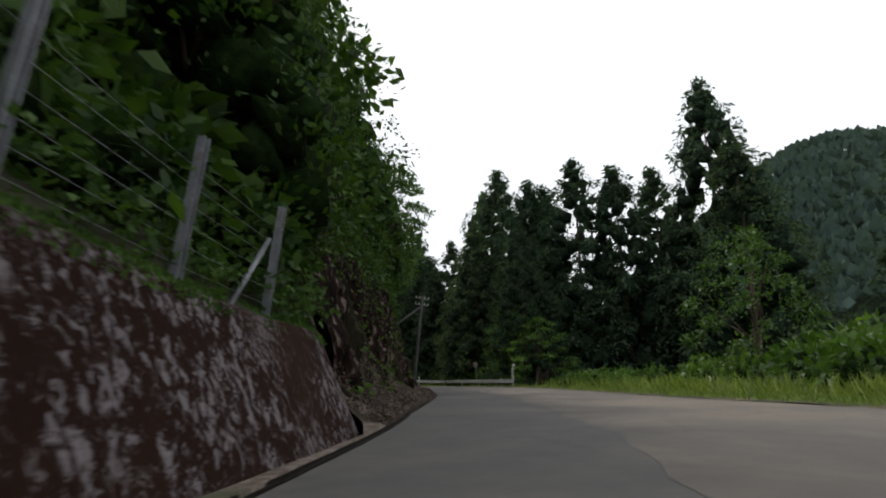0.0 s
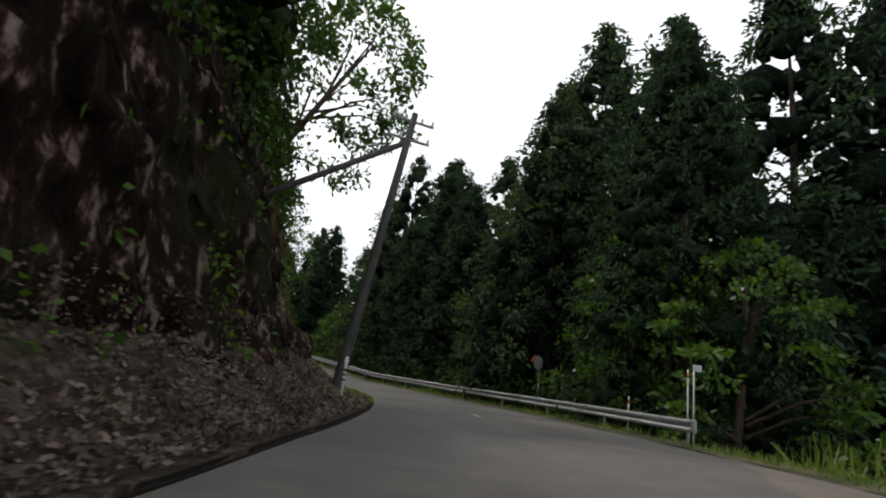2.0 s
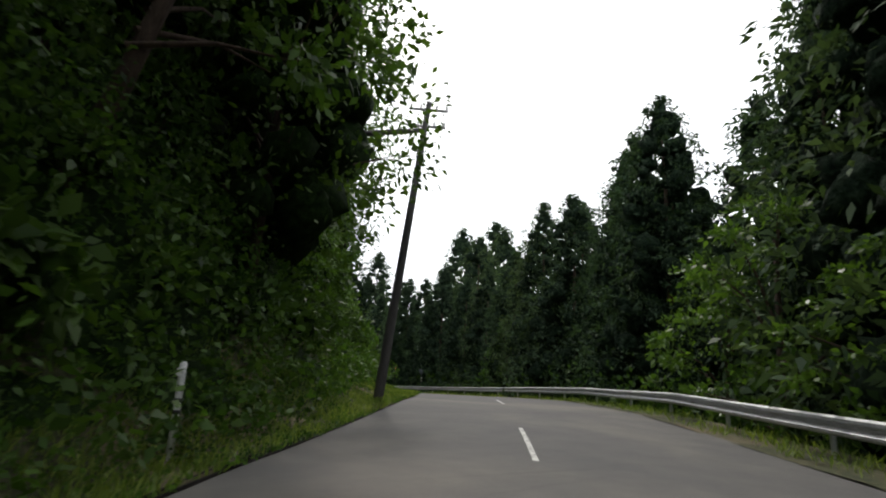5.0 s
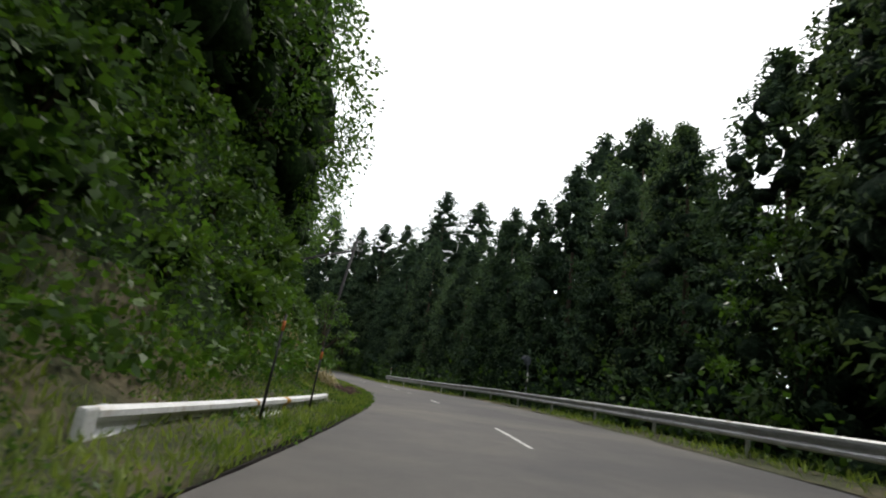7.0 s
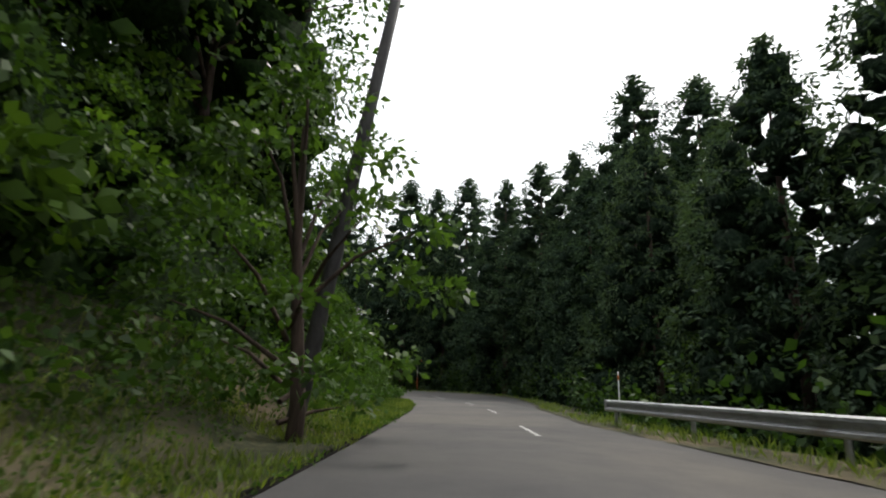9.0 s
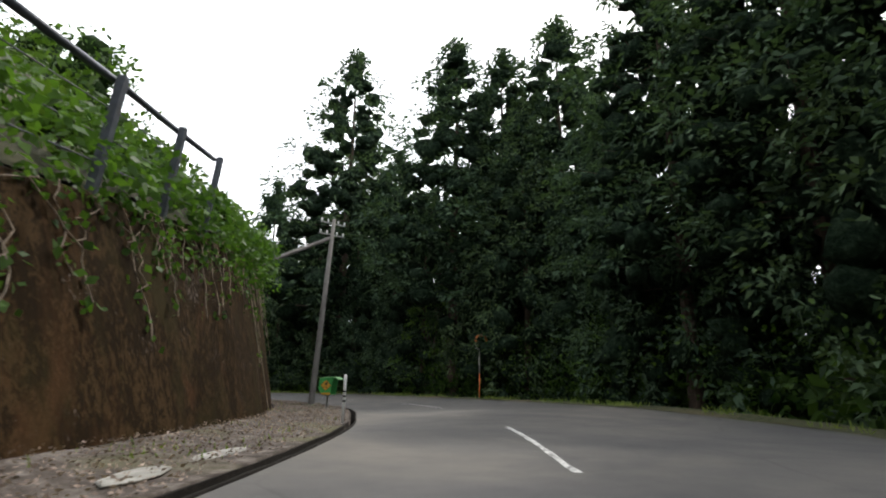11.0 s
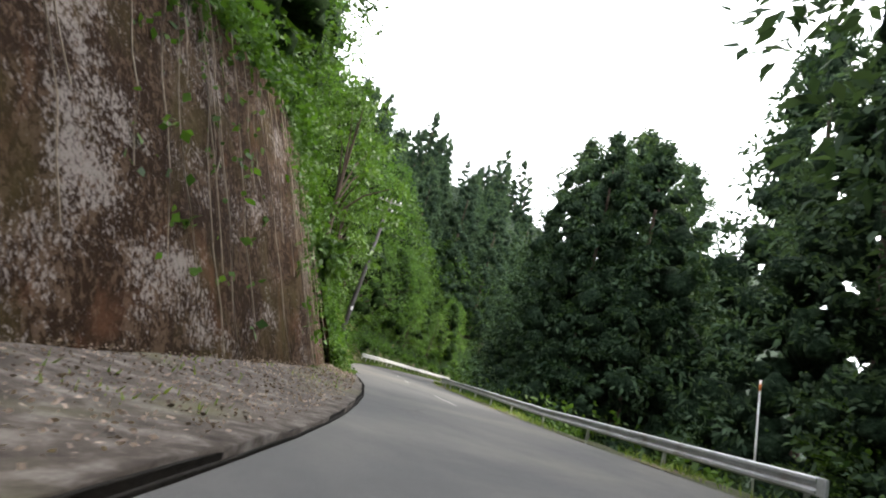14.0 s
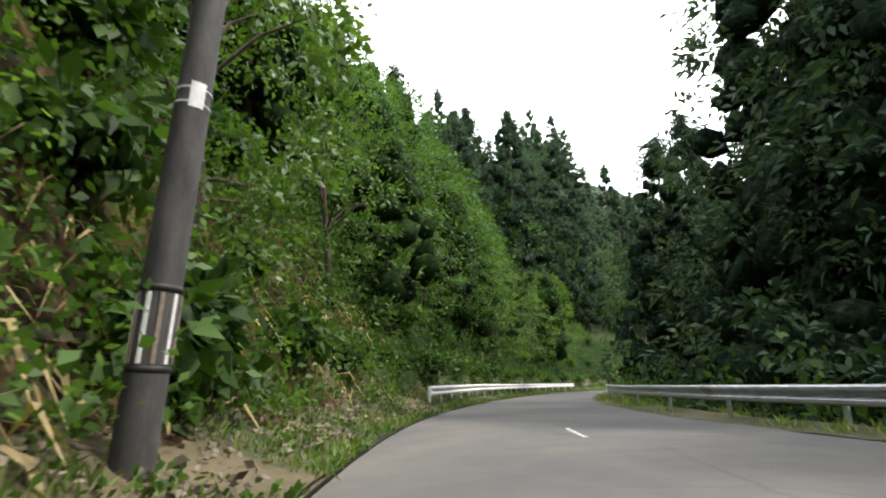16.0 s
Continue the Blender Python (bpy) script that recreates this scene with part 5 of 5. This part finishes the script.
hanging("hanging_vines", 191, 216, 90, 2.4, 21, VINE, "leafy vine strands hanging from the wall's top", 22)
hanging("hanging_vines", 214, 240, 44, 6.5, 22, VINE, "long leafy vine strands hanging down the brown wall", 10, 0.17)
hanging("hanging_vines", 234, 258.5, 60, 8.0, 23, VINE, "long leafy vine strands hanging down the brown wall", 26, 0.2)
hanging("bare_vines", 215, 257, 60, 9.0, 24, VINE, "", 0)
hanging("curtain_vines", 229, 236, 40, 6.0, 25, BRIGHT, "thick bright curtain of vines on the wall", 60, 0.17)
hanging("curtain_vines", 256.5, 260, 40, 7.0, 26, BRIGHT, "thick bright curtain of vines on the wall's end", 60, 0.17)


def ground_leaves(name, s0, s1, n, low, high, mat, size, label, category, seed, width=0.6, mask=-9.0):
    rng = np.random.default_rng(seed)
    s = s0 + (s1 - s0) * rng.random(n)
    o = low(s) + (high(s) - low(s)) * rng.random(n)
    p = place(s, o, gz(s, o) + 0.05 + 0.1 * rng.random(n))
    if mask > -1:
        keep = np.array([noise.noise(Vector(q) * 0.5) for q in p]) > mask
        p = p[keep]
    along = rng.normal(size=p.shape) * np.array([1, 1, 0.35])
    tagged(new(name, leaf_mesh(name, p, along, size * (0.5 + rng.random(len(p))), mat, width, seed)), label, category, kind="stuff")


ground_leaves("leaf_litter", 11, 57, 34000, lambda s: toe(s) - 0.2, lambda s: left_edge(s) - 0.2, DARKLEAF, 0.075, "dark brown fallen leaves below the cliff", "leaf litter", 31)
ground_leaves("leaf_litter", 56, 82, 36000, lambda s: toe(s) - 0.5, lambda s: left_edge(s) - 0.4, DRYLEAF, 0.07, "brown fallen leaves on the slope below the cliff", "leaf litter", 32)
ground_leaves("leaf_litter", 192, 259, 18000, lambda s: toe(s), lambda s: left_edge(s) - 0.3, DRYLEAF, 0.045, "brown fallen leaves and chips on the verge", "leaf litter", 33)
ground_leaves("leaf_litter", 262, 290, 2500, lambda s: toe(s), lambda s: left_edge(s) - 0.5, DRYLEAF, 0.1, "brown fallen leaves on the verge", "leaf litter", 34)


def grass(name, s0, s1, n, low, high, tall, mat, label, seed, mask=-9.0, width=0.09):
    rng = np.random.default_rng(seed)
    s = s0 + (s1 - s0) * rng.random(n)
    o = low(s) + (high(s) - low(s)) * rng.random(n)
    p = place(s, o, gz(s, o) - 0.02)
    keep = np.array([noise.noise(Vector(q) * 0.45 + Vector((0, 0, seed))) for q in p]) > mask
    p = p[keep]
    along = rng.normal(size=p.shape) * np.array([0.4, 0.4, 0.15]) + np.array([0, 0, 1.0])
    tagged(new(name, leaf_mesh(name, p, along, tall * (0.35 + rng.random(len(p))), mat, width, seed, 0.1)), label, "grass", kind="stuff")


for a, b, n, seed in ((79, 137.6, 46000, 41), (144.6, 191, 34000, 52)):
    grass("verge_grass", a, b, n, lambda s: toe(s) - 0.3, lambda s: left_edge(s) - 0.02, 0.2, BLADE, "low green grass on the verge", seed, -0.3, 0.12)
    cover("weeds", a, b, n, lambda s: toe(s) - 0.4, lambda s: left_edge(s) - 0.04, VINE, 0.06, 0.22, "broad-leaved weeds on the verge", "weeds", seed + 7, mask=-0.1, up=0.35)
grass("verge_grass", 137.4, 144.8, 3600, lambda s: left_edge(s) - 0.7, lambda s: left_edge(s) - 0.02, 0.16, BLADE, "low green grass along the asphalt edge", 53, -0.5, 0.12)
cover("weeds", 137.6, 144.6, 1500, lambda s: toe(s) - 0.4, lambda s: left_edge(s) - 0.1, VINE, 0.07, 0.25, "sparse weeds on the bare earth", "weeds", 66, mask=0.1, up=0.3)
grass("verge_grass", 56, 80, 12000, lambda s: left_edge(s) - 1.0, lambda s: left_edge(s) - 0.05, 0.2, BLADE, "low green grass along the ditch", 42, -0.3, 0.13)
grass("verge_grass", 260.5, 345, 26000, lambda s: toe(s) - 0.1, lambda s: left_edge(s) - 0.03, 0.22, BLADE, "green grass and weeds on the verge", 43, -0.2, 0.13)
grass("verge_grass", 192, 259, 2600, lambda s: toe(s), lambda s: left_edge(s) - 0.6, 0.18, BLADE, "thin grass along the wall's foot", 44, 0.12, 0.13)
grass("shoulder_grass", 54, 345, 24000, lambda s: right_edge(s) + 0.05, lambda s: right_edge(s) + 1.9, 0.28, BLADE, "green grass on the shoulder below the guard rail", 45, -0.15, 0.11)
grass("wall_moss", -12, 10.6, 14000, lambda s: top_o(s) - 0.34, lambda s: top_o(s) + 0.08, 0.06, VINE, "low green moss along the wall's top", 51, -0.3, 0.5)
grass("meadow_grass", 6, 54, 12000, lambda s: right_edge(s) + 0.1, lambda s: right_edge(s) + 4.5, 0.3, BLADE, "short bright grass beside the asphalt", 46, -0.3, 0.1)
grass("tall_grass", 12, 54, 15000, lambda s: right_edge(s) + 3.0, lambda s: right_edge(s) + 16, 1.15, BLADE, "tall rank grass on the waste ground", 47, -0.4, 0.05)
cover("weeds", 260.5, 345, 16000, lambda s: toe(s) - 0.3, lambda s: left_edge(s) - 0.1, VINE, 0.09, 0.25, "broad-leaved weeds on the verge", "weeds", 49, mask=0.05, up=0.3)
cover("weeds", 67, 84, 46000, lambda s: left_edge(s) - 3.0, lambda s: left_edge(s) - 0.05, BRIGHT, 0.075, 0.34, "low ivy and weeds on the litter", "weeds", 50, mask=-0.22, up=0.3)

# shrubs on the banks
for s in np.arange(80, 191, 3.4):
    for f in (0.12, 0.45, 0.8):
        o = float(toe(s) - f * face_run(s) - 0.3 * rnd.random())
        put(rnd.choice(SHRUBS[:2] + SHRUBS[3:]), s + 1.5 * rnd.random(), o, 0.8 + 0.6 * rnd.random(), rng=rnd)
    put(rnd.choice(SHRUBS), s, float(top_o(s)) - 0.6, 1.2 + 0.7 * rnd.random(), rng=rnd)
for s in np.arange(260, 345, 4.6):
    for f in (0.05, 0.4, 0.85):
        o = float(toe(s) - f * face_run(s) - 0.3 * rnd.random())
        put(rnd.choice(SHRUBS[1:]), s + 1.5 * rnd.random(), o, 0.8 + 0.6 * rnd.random(), rng=rnd)
    put(rnd.choice(SHRUBS[1:]), s, float(top_o(s)) - 1.5, 1.4 + 0.8 * rnd.random(), rng=rnd)
for s in np.arange(12, 80, 5.0):
    put(rnd.choice(SHRUBS[:1] + SHRUBS[3:]), s + rnd.random(), float(top_o(s)) - 0.3, 1.2 + 0.7 * rnd.random(), rng=rnd)
for s in np.arange(-16, 12, 2.6):
    put(SHRUBS[0], s + rnd.random(), float(top_o(s)) - 1.6, 1.2 + 0.5 * rnd.random(), rng=rnd)
    put(SHRUBS[3], s + rnd.random(), float(top_o(s)) - 3.4, 1.7 + 0.7 * rnd.random(), rng=rnd)
for s in np.arange(190, 262, 3.2):
    put(rnd.choice(SHRUBS[1:3]), s + rnd.random(), float(top_o(s)) - (2.2 if 195 < s < 211 else 1.1), 0.9 + 0.5 * rnd.random(), rng=rnd)
# waste ground and the foot of the wood, right
for s, o, k in ((22, 16, 1.7), (24, 19, 2.2), (27, 17.5, 1.9), (30, 20, 2.0), (33, 15, 1.3), (36, 17, 1.5), (40, 15, 1.2), (44, 14, 1.1), (20, 21, 2.4), (29, 23, 2.6), (38, 21, 1.9), (48, 13, 1.0), (17, 18, 2.0), (14, 20, 2.3), (40, 12.4, 0.8), (42, 13.6, 1.0), (44.5, 12.0, 0.9), (46.5, 13.8, 1.1), (48.5, 11.6, 0.9), (50.5, 13.4, 1.1), (52.5, 11.8, 0.8)):
    put(SHRUBS[2], s, o, k * 1.35, rng=rnd, tall=1.25)
for s in np.arange(194, 256, 4.2):
    put(rnd.choice(SHRUBS[:1] + SHRUBS[3:]), s + rnd.random(), 14.6 + 2.0 * rnd.random(), 1.4 + 1.2 * rnd.random(), rng=rnd)
for s in np.arange(60, 190, 8.2):
    put(rnd.choice(SHRUBS[:2]), s + 2 * rnd.random(), 9.6 + 1.5 * rnd.random(), 1.1 + 0.8 * rnd.random(), rng=rnd)
for s in np.arange(257, 345, 5.4):
    put(rnd.choice(SHRUBS[:3]), s + 2 * rnd.random(), 9.6 + 2.5 * rnd.random(), 1.0 + 0.8 * rnd.random(), rng=rnd)
cover("understorey", 188, 258, 22000, lambda s: 13.3 + 0 * s, lambda s: 26 + 0 * s, BROAD, 0.22, -2.6, "dark leafy undergrowth below the cedars", "undergrowth", 61, mask=-0.35, up=0.2)
cover("understorey", 58, 190, 20000, lambda s: right_edge(s) + 2.4, lambda s: right_edge(s) + 9, BROAD, 0.26, -1.8, "dark leafy undergrowth behind the rail", "undergrowth", 62, mask=-0.2, up=0.2)
cover("understorey", 256, 345, 12000, lambda s: right_edge(s) + 2.4, lambda s: right_edge(s) + 9, BROAD, 0.25, -1.6, "leafy undergrowth behind the rail", "undergrowth", 63, mask=-0.15, up=0.2)
# single trees that stand out
for s, o, k in ((260.9, -2.9, 0.7), (260.7, -3.8, 0.9), (260.9, -4.8, 1.1), (260.7, -5.6, 1.2), (261.7, -4.2, 1.1)):
    put(SHRUBS[1], s, o, k, rng=rnd)
put(TALLS[0], 96, -4.9, 1.0, rng=rnd)
for s in np.arange(285, 333, 5.5):
    put(rnd.choice((TALLS[1], BROADS[2], YOUNG[1])), s + rnd.random(), float(toe(s)) - 0.9 - 0.8 * rnd.random(), 0.7 + 0.25 * rnd.random(), rng=rnd)
for kind, s, o, k, tl in ((YOUNG[0], 57, 12.0, 1.3, 1.1), (YOUNG[0], 60.5, 12.6, 1.25, 1.35), (YOUNG[1], 62.6, 11.8, 1.15, 1.3), (YOUNG[0], 101, 10.0, 1.1, 1.2), (YOUNG[0], 95, 9.8, 0.9, 1.0), (YOUNG[1], 107, 11.5, 1.0, 1.1), (YOUNG[1], 134, 11.9, 1.0, 1.25),
                          (YOUNG[0], 181, 14.5, 1.2, 1.2), (SHRUBS[2], 145, 10.6, 1.9, 1.0), (SHRUBS[2], 272, 12.0, 1.6, 1.3), (YOUNG[1], 234, 14.5, 1.1, 1.2),
                          (YOUNG[1], 38, 22, 1.5, 1.1), (YOUNG[1], 162.6, -2.6, 0.85, 1.0), (YOUNG[1], 268.5, -4.4, 1.2, 1.25), (YOUNG[1], 75, -5.2, 0.9, 1.0), (YOUNG[0], 84, -5.0, 1.0, 1.2), (YOUNG[1], 277.5, -4.6, 1.0, 1.1)):
    put(kind, s, o, k, rng=rnd, tall=tl)

# far woods on the mountains
rng = np.random.default_rng(77)
fx, fy = 120 + 520 * rng.random(15000), 330 + 420 * rng.random(15000)
fz = np.clip(hill(fx, fy), 0, 400) - 8
keep = fz > 14
fp = np.stack([fx, fy, fz], -1)[keep]
tagged(new("far_wood", leaf_mesh("far_wood", fp, rng.normal(size=fp.shape) * 0.25 + np.array([0, 0, 1.0]), 10 * (0.6 + 0.7 * rng.random(len(fp))), DISTANT_HAZE, 0.8, 77)), "wooded mountain slope far off, haze painted into its colour", "far wood", kind="stuff")
